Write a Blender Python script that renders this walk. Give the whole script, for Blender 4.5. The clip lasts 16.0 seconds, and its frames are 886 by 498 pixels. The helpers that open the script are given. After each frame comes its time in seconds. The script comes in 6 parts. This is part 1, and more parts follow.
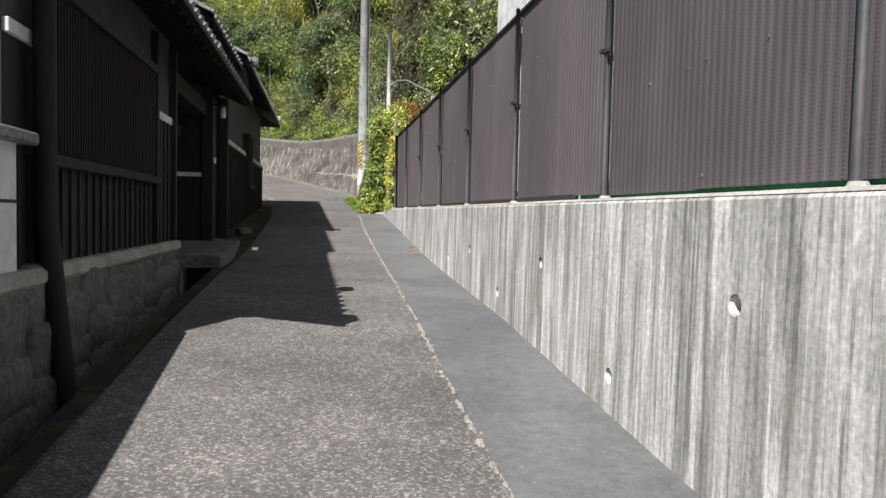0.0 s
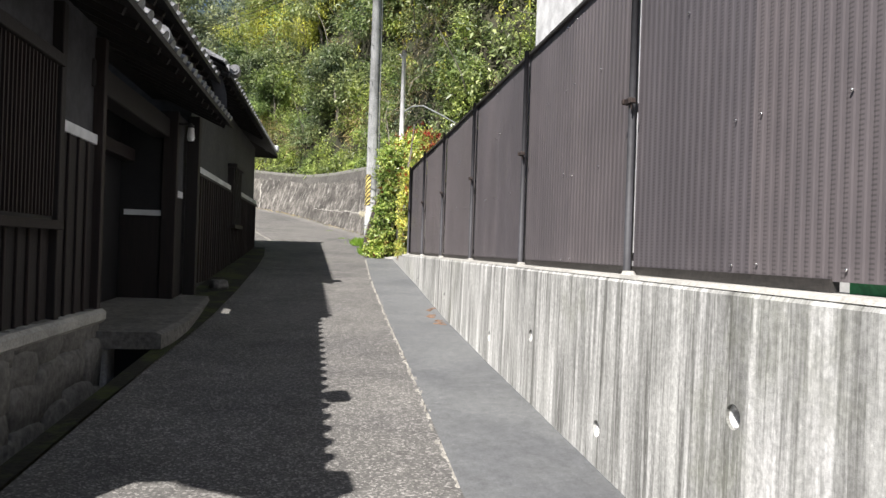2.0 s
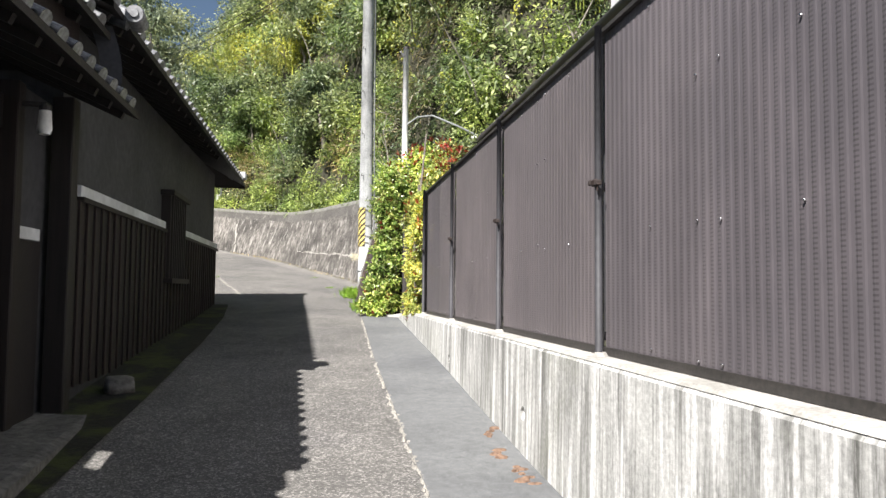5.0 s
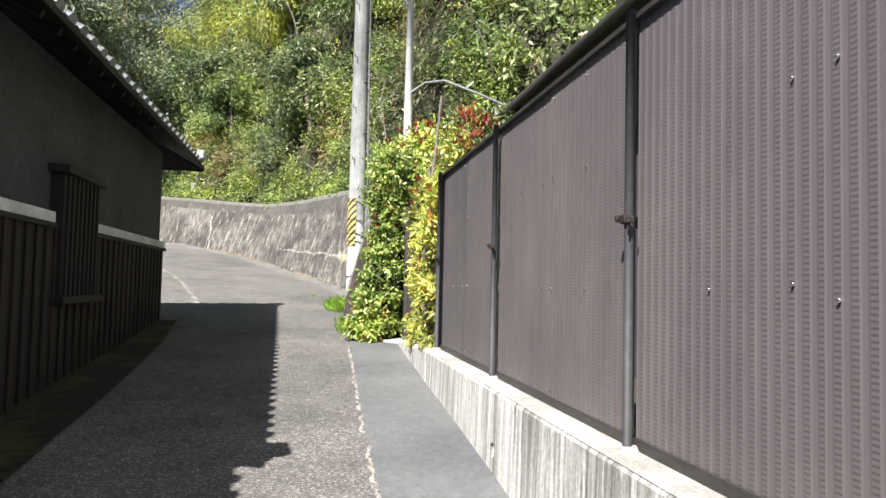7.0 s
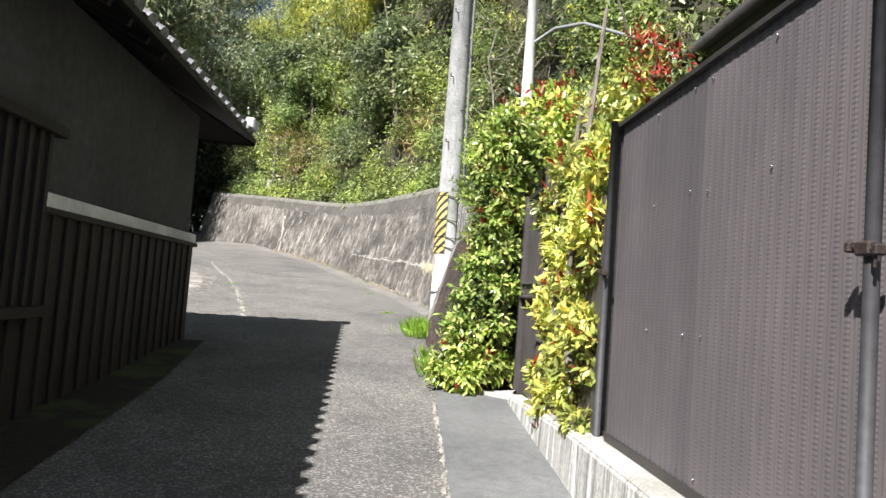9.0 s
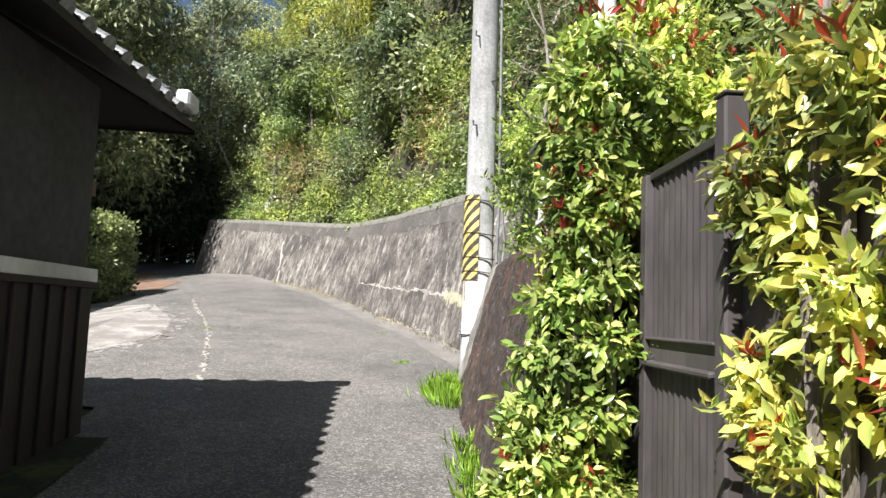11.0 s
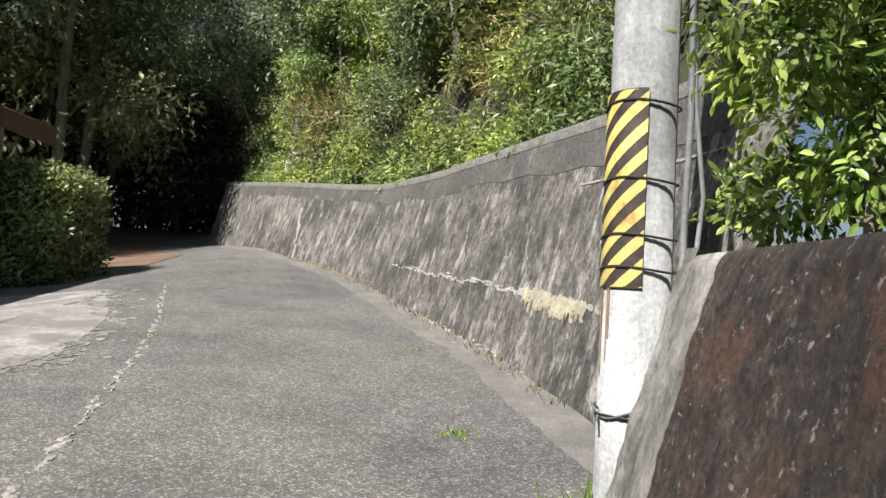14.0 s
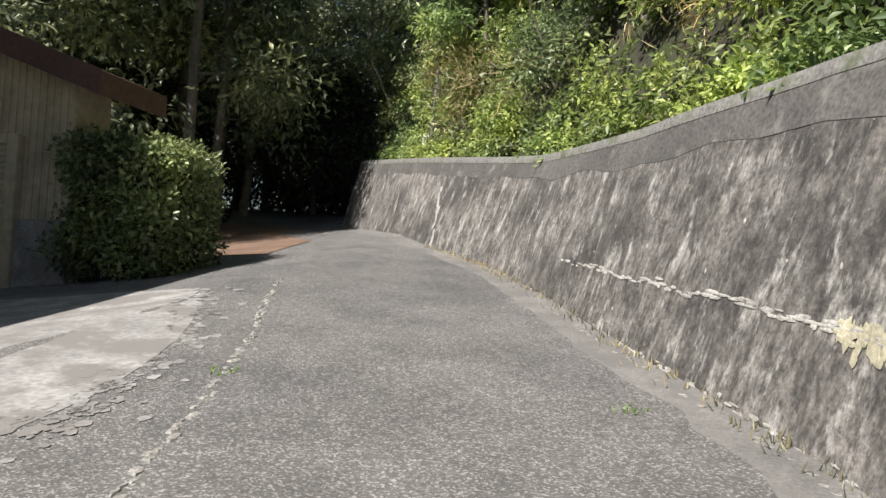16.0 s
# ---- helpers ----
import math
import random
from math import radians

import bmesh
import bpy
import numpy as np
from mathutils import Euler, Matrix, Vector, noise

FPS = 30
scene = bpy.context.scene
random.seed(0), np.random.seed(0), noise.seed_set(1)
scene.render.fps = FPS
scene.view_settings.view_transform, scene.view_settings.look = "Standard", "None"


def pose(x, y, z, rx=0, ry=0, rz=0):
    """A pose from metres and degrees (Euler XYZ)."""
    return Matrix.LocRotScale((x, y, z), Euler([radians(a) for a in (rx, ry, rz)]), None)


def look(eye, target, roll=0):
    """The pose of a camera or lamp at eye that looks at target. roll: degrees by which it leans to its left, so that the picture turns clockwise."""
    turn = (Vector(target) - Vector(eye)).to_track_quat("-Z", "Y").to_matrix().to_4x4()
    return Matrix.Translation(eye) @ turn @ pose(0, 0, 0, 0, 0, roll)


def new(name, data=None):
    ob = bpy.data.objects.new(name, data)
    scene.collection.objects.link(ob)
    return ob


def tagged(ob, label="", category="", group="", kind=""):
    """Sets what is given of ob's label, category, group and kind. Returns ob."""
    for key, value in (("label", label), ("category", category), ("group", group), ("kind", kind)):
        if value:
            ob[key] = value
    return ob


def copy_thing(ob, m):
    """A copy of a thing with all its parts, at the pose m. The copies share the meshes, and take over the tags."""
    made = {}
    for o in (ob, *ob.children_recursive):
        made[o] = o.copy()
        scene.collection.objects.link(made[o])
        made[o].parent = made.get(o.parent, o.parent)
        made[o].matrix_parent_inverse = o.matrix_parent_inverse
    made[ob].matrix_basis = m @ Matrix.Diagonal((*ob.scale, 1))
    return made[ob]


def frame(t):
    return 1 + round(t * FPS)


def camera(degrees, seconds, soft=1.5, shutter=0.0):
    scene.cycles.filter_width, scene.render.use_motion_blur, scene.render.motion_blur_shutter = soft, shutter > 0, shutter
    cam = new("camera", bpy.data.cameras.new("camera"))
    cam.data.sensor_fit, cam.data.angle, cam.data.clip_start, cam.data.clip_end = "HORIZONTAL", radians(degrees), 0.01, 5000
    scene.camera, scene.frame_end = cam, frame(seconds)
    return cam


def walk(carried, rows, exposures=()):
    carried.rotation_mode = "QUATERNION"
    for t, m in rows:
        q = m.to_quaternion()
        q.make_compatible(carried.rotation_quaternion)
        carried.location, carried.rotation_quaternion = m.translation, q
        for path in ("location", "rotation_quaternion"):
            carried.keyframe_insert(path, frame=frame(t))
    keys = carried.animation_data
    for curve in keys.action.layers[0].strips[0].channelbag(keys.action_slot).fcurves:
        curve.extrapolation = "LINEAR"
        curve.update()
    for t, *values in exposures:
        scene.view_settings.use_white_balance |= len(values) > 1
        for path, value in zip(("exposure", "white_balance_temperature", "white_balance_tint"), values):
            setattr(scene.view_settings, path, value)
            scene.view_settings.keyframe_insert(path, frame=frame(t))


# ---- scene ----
cam = camera(63.90, 16.0)
PATH = [
    (0.0, pose(0.398, 0.372, 1.382, 87.23, -1.30, -9.70)),
    (0.5, pose(0.543, 1.120, 1.440, 88.31, -1.38, -10.93)),
    (1.0, pose(0.516, 1.835, 1.487, 87.64, -2.34, -9.87)),
    (1.5, pose(0.625, 2.504, 1.539, 88.02, -2.03, -9.47)),
    (2.0, pose(0.590, 3.214, 1.600, 90.13, -1.93, -9.02)),
    (2.5, pose(0.662, 3.971, 1.650, 91.54, -0.49, -6.14)),
    (3.0, pose(0.632, 4.687, 1.702, 92.65, 0.45, -3.36)),
    (3.5, pose(0.728, 5.403, 1.749, 93.00, 0.73, -6.40)),
    (4.0, pose(0.688, 6.129, 1.812, 93.36, -0.50, -9.23)),
    (4.2, pose(0.671, 6.393, 1.782, 93.81, -0.73, -9.28)),
    (6.3, pose(0.865, 9.556, 2.077, 92.23, 0.06, -10.70)),
    (6.5, pose(0.898, 9.861, 2.107, 92.40, -0.03, -10.41)),
    (7.0, pose(0.901, 10.631, 2.146, 92.93, -1.30, -10.53)),
    (7.5, pose(0.963, 11.409, 2.163, 93.28, -2.18, -8.20)),
    (8.0, pose(0.951, 12.162, 2.163, 91.07, -3.22, -8.87)),
    (8.5, pose(0.996, 12.997, 2.224, 91.62, -3.86, -4.98)),
    (8.7, pose(0.968, 13.309, 2.219, 92.97, -4.54, -4.30)),
    (10.8, pose(0.978, 16.522, 2.472, 95.10, -1.92, -2.68)),
    (11.0, pose(1.000, 16.788, 2.463, 95.42, -2.09, -2.74)),
    (11.5, pose(1.012, 17.549, 2.533, 96.51, -1.62, -1.61)),
    (12.0, pose(1.028, 18.253, 2.570, 96.03, -1.23, -3.55)),
    (12.5, pose(0.987, 19.027, 2.643, 96.99, -0.79, 0.47)),
    (13.0, pose(0.968, 19.736, 2.685, 94.50, -1.76, -0.98)),
    (13.5, pose(0.894, 20.440, 2.780, 95.14, -2.50, 5.67)),
    (14.0, pose(0.859, 21.098, 2.826, 92.97, -3.14, 0.73)),
    (14.5, pose(0.701, 21.771, 2.905, 92.91, -3.98, 6.83)),
    (15.0, pose(0.603, 22.406, 2.940, 91.10, -4.60, 3.74)),
    (15.5, pose(0.391, 23.115, 2.984, 91.40, -3.86, 13.44)),
    (16.0, pose(0.237, 23.782, 3.033, 90.80, -3.81, 11.68)),
]
walk(cam, PATH, [(0, 0.62), (1.0, 0.68), (2.0, 0.9), (3.0, 1.22), (7.5, 1.2), (11.0, 1.2), (13.5, 0.88), (14.5, 0.66), (16.0, 0.68)])

# ---- sky, sun ----
world = bpy.data.worlds.new("sky")
scene.world = world
world.use_nodes = True
wn = world.node_tree.nodes
sky = wn.new("ShaderNodeTexSky")
sky.sky_type, sky.sun_disc = "NISHITA", False
sky.sun_elevation, sky.sun_rotation = radians(49), radians(216)
wn["Background"].inputs["Strength"].default_value = 0.039
world.node_tree.links.new(sky.outputs["Color"], wn["Background"].inputs["Color"])
sun = new("sun", bpy.data.lights.new("sun", "SUN"))
sun.data.energy, sun.data.angle, sun.data.color = 5.0, radians(0.5), (1.0, 0.955, 0.92)
sun.matrix_world = look((-51, -70, 100), (0, 0, 0))


# ---- materials ----
def ramp_node(nt, stops):
    r = nt.nodes.new("ShaderNodeValToRGB")
    e = r.color_ramp.elements
    while len(e) < len(stops):
        e.new(0.5)
    for k, (p, c) in zip(e, stops):
        k.position, k.color = p, (*c, 1)
    return r


def base_mat(name, rough=0.8, metal=0.0):
    m = bpy.data.materials.new(name)
    m.use_nodes = True
    nt = m.node_tree
    b = nt.nodes["Principled BSDF"]
    b.inputs["Roughness"].default_value = rough
    b.inputs["Metallic"].default_value = metal
    return m, nt, b


def coords(nt, scale=(1, 1, 1)):
    tc = nt.nodes.new("ShaderNodeTexCoord")
    mp = nt.nodes.new("ShaderNodeMapping")
    mp.inputs["Scale"].default_value = scale
    g = nt.nodes.new("ShaderNodeNewGeometry")
    nt.links.new(g.outputs["Position"], mp.inputs["Vector"])
    return mp.outputs["Vector"]


def noise_node(nt, vec, scale, detail=6, rough=0.6):
    n = nt.nodes.new("ShaderNodeTexNoise")
    n.inputs["Scale"].default_value, n.inputs["Detail"].default_value, n.inputs["Roughness"].default_value = scale, detail, rough
    nt.links.new(vec, n.inputs["Vector"])
    return n.outputs["Fac"]


def mix_node(nt, fac, a, b, mode="MIX"):
    m = nt.nodes.new("ShaderNodeMix")
    m.data_type, m.blend_type = "RGBA", mode
    for sock, v in ((m.inputs[0], fac), (m.inputs[6], a), (m.inputs[7], b)):
        if isinstance(v, (int, float)):
            sock.default_value = v
        elif isinstance(v, tuple):
            sock.default_value = (*v, 1)
        else:
            nt.links.new(v, sock)
    return m.outputs[2]


def bump_node(nt, b, height, strength=0.4, dist=0.01):
    n = nt.nodes.new("ShaderNodeBump")
    n.inputs["Strength"].default_value, n.inputs["Distance"].default_value = strength, dist
    nt.links.new(height, n.inputs["Height"])
    nt.links.new(n.outputs["Normal"], b.inputs["Normal"])


def rough_surface(name, c1, c2, fine=40, coarse=1.5, rough=0.85, bump=0.4, stretch=(1, 1, 1), stain=None, dist=0.008, metal=0.0, lo=0.35, hi=0.65):
    """Two-scale mottled surface; stain adds patches of a third colour."""
    m, nt, b = base_mat(name, rough, metal)
    v = coords(nt, stretch)
    f = noise_node(nt, v, fine, 8)
    c = noise_node(nt, coords(nt), coarse, 4)
    r = ramp_node(nt, [(lo, c1), (hi, c2)])
    nt.links.new(f, r.inputs["Fac"])
    k = ramp_node(nt, [(0.35, (0.72,) * 3), (0.65, (1.12,) * 3)])
    nt.links.new(c, k.inputs["Fac"])
    col = mix_node(nt, 1.0, r.outputs["Color"], k.outputs["Color"], "MULTIPLY")
    if stain:
        s = ramp_node(nt, [(stain[1], (0, 0, 0)), (stain[1] + 0.12, (1, 1, 1))])
        nt.links.new(noise_node(nt, coords(nt, stain[2]), stain[3], 7, 0.7), s.inputs["Fac"])
        col = mix_node(nt, s.outputs["Color"], col, stain[0])
    nt.links.new(col, b.inputs["Base Color"])
    bump_node(nt, b, f, bump, dist)
    return m


def streaked_concrete(name, dark, mid, pale, freq, zfreq, stain=None, bump=0.5, rough=0.9, cut=(0.38, 0.5, 0.64), lichen=None, gnarl=0.65, blot=(0.9, 0.55, 1.22), across=None):
    """Weathered concrete with downward run marks."""
    m, nt, b = base_mat(name, rough)
    v = coords(nt, (freq if across is None else across, freq, zfreq))
    run = noise_node(nt, v, 1.0, 8, gnarl)
    r = ramp_node(nt, [(cut[0], dark), (cut[1], mid), (cut[2], pale)])
    nt.links.new(run, r.inputs["Fac"])
    fine = noise_node(nt, coords(nt), 45, 8, 0.7)
    k = ramp_node(nt, [(0.3, (0.6,) * 3), (0.7, (1.2,) * 3)])
    nt.links.new(fine, k.inputs["Fac"])
    col = mix_node(nt, 1.0, r.outputs["Color"], k.outputs["Color"], "MULTIPLY")
    big = noise_node(nt, coords(nt), blot[0], 6, 0.65)
    kk = ramp_node(nt, [(0.33, (blot[1],) * 3), (0.64, (blot[2],) * 3)])
    nt.links.new(big, kk.inputs["Fac"])
    col = mix_node(nt, 1.0, col, kk.outputs["Color"], "MULTIPLY")
    if stain:
        s = ramp_node(nt, [(stain[1], (0, 0, 0)), (stain[1] + 0.1, (1, 1, 1))])
        nt.links.new(noise_node(nt, coords(nt, stain[2]), 1.0, 7, 0.75), s.inputs["Fac"])
        col = mix_node(nt, s.outputs["Color"], col, stain[0])
    if lichen:
        s = ramp_node(nt, [(lichen[1], (0, 0, 0)), (lichen[1] + 0.04, (1, 1, 1))])
        nt.links.new(noise_node(nt, coords(nt), lichen[2], 5, 0.7), s.inputs["Fac"])
        col = mix_node(nt, s.outputs["Color"], col, lichen[0])
    nt.links.new(col, b.inputs["Base Color"])
    h = mix_node(nt, 0.5, run, fine)
    bump_node(nt, b, h, bump, 0.02)
    return m


def run_vector(nt, along_wall):
    """Wall coordinates: run along the wall, height."""
    if along_wall:
        a = nt.nodes.new("ShaderNodeAttribute")
        a.attribute_name = "wall_run"
        return a.outputs["Vector"]
    return nt.nodes.new("ShaderNodeNewGeometry").outputs["Position"]


def scaled(nt, vec, scale):
    mp = nt.nodes.new("ShaderNodeMapping")
    mp.inputs["Scale"].default_value = scale
    nt.links.new(vec, mp.inputs["Vector"])
    return mp.outputs["Vector"]


def veil(nt, col, fac, lo, hi, colour, amount=1.0):
    """A second colour where the pattern passes from lo to hi."""
    r = ramp_node(nt, [(lo, (0, 0, 0)), (hi, (amount,) * 3)])
    nt.links.new(fac, r.inputs["Fac"])
    return mix_node(nt, r.outputs["Color"], col, colour)


def tone(nt, col, fac, lo, hi, a, b):
    r = ramp_node(nt, [(lo, (a,) * 3), (hi, (b,) * 3)])
    nt.links.new(fac, r.inputs["Fac"])
    return mix_node(nt, 1.0, col, r.outputs["Color"], "MULTIPLY")


def stained_wall(name, base, dirt, lime, along_wall, broad, runs, threads, dirt_at, lime_at, grit=(45, 0.72, 1.14), green=None, bump=0.5, spots=None, broad_tone=(0.62, 1.18), limes=None):
    """Old concrete: broad tonal runs, dirty threads, lime runs, grit; scales as (run, height) pairs."""
    m, nt, b = base_mat(name, 0.92)
    v = run_vector(nt, along_wall)
    pos = coords(nt)
    sc = (lambda q: scaled(nt, v, (q[0], q[1], 0))) if along_wall else (lambda q: scaled(nt, v, (0, q[0], q[1])))
    r = ramp_node(nt, [(0.35, tuple(0.8 * c for c in base)), (0.65, tuple(1.15 * c for c in base))])
    nt.links.new(noise_node(nt, pos, 1.4, 7, 0.7), r.inputs["Fac"])
    col = tone(nt, r.outputs["Color"], noise_node(nt, sc(broad), 1.0, 6, 0.62), 0.34, 0.64, *broad_tone)
    run = noise_node(nt, sc(runs), 1.0, 9, 0.72)
    thread = noise_node(nt, sc(threads), 1.0, 7, 0.7)
    col = veil(nt, col, run, dirt_at[0], dirt_at[1], dirt, 0.85)
    col = veil(nt, col, thread, dirt_at[0] + 0.02, dirt_at[1] + 0.03, dirt, 0.7)
    col = veil(nt, col, noise_node(nt, sc(limes or (runs[0] * 0.8 + 1, runs[1] * 1.3)), 1.0, 9, 0.75), lime_at[0], lime_at[1], lime, 0.9)
    if green:
        col = veil(nt, col, noise_node(nt, pos, green[1], 7, 0.7), green[2], green[3], green[0], green[4])
    if spots:
        col = veil(nt, col, noise_node(nt, pos, spots[1], 5, 0.7), spots[2], spots[2] + 0.05, spots[0], 0.85)
    fine = noise_node(nt, pos, grit[0], 8, 0.75)
    col = tone(nt, col, fine, 0.32, 0.68, grit[1], grit[2])
    nt.links.new(col, b.inputs["Base Color"])
    bump_node(nt, b, mix_node(nt, 0.5, run, fine), bump, 0.02)
    return m


def road_surface(name, dark, mid, chip, scale=120, patch=(0.7, 1.15), chips=0.62, bump=0.6):
    """Worn exposed-aggregate paving: grains, pale chips, large patches."""
    m, nt, b = base_mat(name, 0.9)
    v = coords(nt)
    vo = nt.nodes.new("ShaderNodeTexVoronoi")
    vo.inputs["Scale"].default_value = scale
    nt.links.new(v, vo.inputs["Vector"])
    g = nt.nodes.new("ShaderNodeSeparateColor")
    nt.links.new(vo.outputs["Color"], g.inputs["Color"])
    r = ramp_node(nt, [(0.15, dark), (chips, mid), (0.97, chip)])
    nt.links.new(g.outputs["Red"], r.inputs["Fac"])
    k = ramp_node(nt, [(0.3, (patch[0],) * 3), (0.7, (patch[1],) * 3)])
    nt.links.new(noise_node(nt, v, 1.3, 8, 0.7), k.inputs["Fac"])
    col = mix_node(nt, 1.0, r.outputs["Color"], k.outputs["Color"], "MULTIPLY")
    s = ramp_node(nt, [(0.35, (0.75,) * 3), (0.7, (1.1,) * 3)])
    nt.links.new(noise_node(nt, v, 14, 8, 0.75), s.inputs["Fac"])
    col = mix_node(nt, 1.0, col, s.outputs["Color"], "MULTIPLY")
    fl = ramp_node(nt, [(0.64, (0, 0, 0)), (0.72, (1, 1, 1))])
    nt.links.new(noise_node(nt, v, 22, 6, 0.7), fl.inputs["Fac"])
    col = mix_node(nt, fl.outputs["Color"], col, tuple(min(1.0, c * 1.7) for c in mid))
    tar = ramp_node(nt, [(0.40, (0.80, 0.80, 0.82)), (0.52, (1.03, 1.03, 1.02))])
    nt.links.new(noise_node(nt, v, 0.42, 5, 0.65), tar.inputs["Fac"])
    col = mix_node(nt, 1.0, col, tar.outputs["Color"], "MULTIPLY")
    nt.links.new(col, b.inputs["Base Color"])
    h = mix_node(nt, 0.5, noise_node(nt, v, 60, 6, 0.7), vo.outputs["Distance"])
    bump_node(nt, b, h, bump, 0.012)
    return m


def old_wood(name, c1, c2, rough=0.75):
    m, nt, b = base_mat(name, rough)
    f = noise_node(nt, coords(nt, (30, 30, 1.6)), 1.0, 8, 0.7)
    r = ramp_node(nt, [(0.3, c1), (0.7, c2)])
    nt.links.new(f, r.inputs["Fac"])
    oi = nt.nodes.new("ShaderNodeObjectInfo")
    k = ramp_node(nt, [(0, (0.65,) * 3), (1, (1.3,) * 3)])
    nt.links.new(oi.outputs["Random"], k.inputs["Fac"])
    nt.links.new(mix_node(nt, 1.0, r.outputs["Color"], k.outputs["Color"], "MULTIPLY"), b.inputs["Base Color"])
    bump_node(nt, b, f, 0.5, 0.006)
    return m


def leaf_mat(name, colours, patch=0.9, rough=0.42, glow=0.35):
    """Leaves that differ one by one and in drifts; thin, so some light passes."""
    m, nt, b = base_mat(name, rough)
    g = nt.nodes.new("ShaderNodeNewGeometry")
    n = len(colours)
    r = ramp_node(nt, [(i / max(1, n - 1), c) for i, c in enumerate(colours)])
    nt.links.new(g.outputs["Random Per Island"], r.inputs["Fac"])
    k = ramp_node(nt, [(0.36, (0.46, 0.5, 0.52)), (0.62, (1.55, 1.5, 1.38))])
    nt.links.new(noise_node(nt, coords(nt), patch, 4), k.inputs["Fac"])
    col = mix_node(nt, 1.0, r.outputs["Color"], k.outputs["Color"], "MULTIPLY")
    drift = ramp_node(nt, [(0.38, (0.78, 0.86, 0.95)), (0.60, (1.40, 1.33, 1.08))])
    nt.links.new(noise_node(nt, coords(nt), 0.28, 3), drift.inputs["Fac"])
    col = mix_node(nt, 1.0, col, drift.outputs["Color"], "MULTIPLY")
    nt.links.new(col, b.inputs["Base Color"])
    t = nt.nodes.new("ShaderNodeBsdfTranslucent")
    nt.links.new(col, t.inputs["Color"])
    mx = nt.nodes.new("ShaderNodeMixShader")
    mx.inputs[0].default_value = glow
    nt.links.new(b.outputs[0], mx.inputs[1])
    nt.links.new(t.outputs[0], mx.inputs[2])
    nt.links.new(mx.outputs[0], nt.nodes["Material Output"].inputs["Surface"])
    return m


def perforated_metal(name):
    """Brown coated steel sheet with rows of punched slots on its ribs."""
    m, nt, b = base_mat(name, 0.5)
    g = nt.nodes.new("ShaderNodeNewGeometry")
    sp = nt.nodes.new("ShaderNodeSeparateXYZ")
    nt.links.new(g.outputs["Position"], sp.inputs[0])

    def calc(op, a, bb=None):
        n = nt.nodes.new("ShaderNodeMath")
        n.operation = op
        for i, v in enumerate((a, bb)):
            if v is None:
                continue
            if isinstance(v, (int, float)):
                n.inputs[i].default_value = v
            else:
                nt.links.new(v, n.inputs[i])
        return n.outputs[0]
    rib = calc("LESS_THAN", calc("FRACT", calc("DIVIDE", calc("ADD", sp.outputs["Y"], 10.0), 0.06)), 0.42)
    slot = calc("LESS_THAN", calc("FRACT", calc("DIVIDE", calc("ADD", sp.outputs["Z"], 10.0), 0.016)), 0.42)
    hole = calc("MULTIPLY", rib, slot)
    r = ramp_node(nt, [(0.35, (0.124, 0.112, 0.119)), (0.65, (0.150, 0.136, 0.144))])
    nt.links.new(noise_node(nt, coords(nt, (4, 4, 0.5)), 1.0, 7, 0.7), r.inputs["Fac"])
    dust = ramp_node(nt, [(0.45, (0.9,) * 3), (0.75, (1.25, 1.22, 1.2))])
    nt.links.new(noise_node(nt, coords(nt, (1.2, 1.2, 0.6)), 1.0, 8, 0.75), dust.inputs["Fac"])
    col = mix_node(nt, 1.0, r.outputs["Color"], dust.outputs["Color"], "MULTIPLY")
    inf = nt.nodes.new("ShaderNodeObjectInfo")
    tone = ramp_node(nt, [(0.0, (0.84, 0.85, 0.88)), (1.0, (1.14, 1.12, 1.10))])
    nt.links.new(inf.outputs["Random"], tone.inputs["Fac"])
    col = mix_node(nt, 1.0, col, tone.outputs["Color"], "MULTIPLY")
    col = mix_node(nt, calc("MULTIPLY", hole, 0.42), col, (0.012, 0.010, 0.010))
    nt.links.new(col, b.inputs["Base Color"])
    return m


M_ROAD = road_surface("worn_paving", (0.106, 0.102, 0.097), (0.168, 0.161, 0.151), (0.35, 0.336, 0.315), 85, (0.70, 1.17), 0.74, 0.55)
M_ASPHALT = road_surface("new_asphalt", (0.125, 0.13, 0.133), (0.155, 0.16, 0.162), (0.195, 0.20, 0.203), 260, (0.85, 1.08), 0.6, 0.25)
M_APRON = rough_surface("pale_concrete", (0.25, 0.24, 0.225), (0.40, 0.39, 0.37), 22, 1.6, 0.9, 0.4, stain=((0.20, 0.188, 0.172), 0.45, (1, 1, 1), 1.9))
M_MORTAR = rough_surface("ragged_mortar", (0.22, 0.21, 0.185), (0.42, 0.40, 0.36), 60, 4, 0.9, 0.8)
M_SOIL = rough_surface("mossy_soil", (0.022, 0.022, 0.013), (0.06, 0.055, 0.033), 25, 1.2, 0.95, 0.8, stain=((0.035, 0.05, 0.012), 0.5, (1, 1, 1), 2.2))
# Soil colours made darker for the verge, with greener patches
M_VERGE = rough_surface("dark_moss", (0.008, 0.008, 0.005), (0.024, 0.022, 0.014), 25, 1.2, 0.95, 0.8, stain=((0.045, 0.055, 0.010), 0.48, (1, 1, 1), 2.2))
M_GUTTER = rough_surface("gutter_concrete", (0.14, 0.134, 0.124), (0.225, 0.215, 0.20), 45, 2, 0.9, 0.6, stain=((0.15, 0.143, 0.132), 0.5, (1, 1, 1), 3.0))
M_COPING = rough_surface("mossy_coping", (0.12, 0.117, 0.104), (0.26, 0.252, 0.23), 30, 2, 0.9, 0.6, stain=((0.09, 0.10, 0.06), 0.5, (1, 1, 1), 2.0))
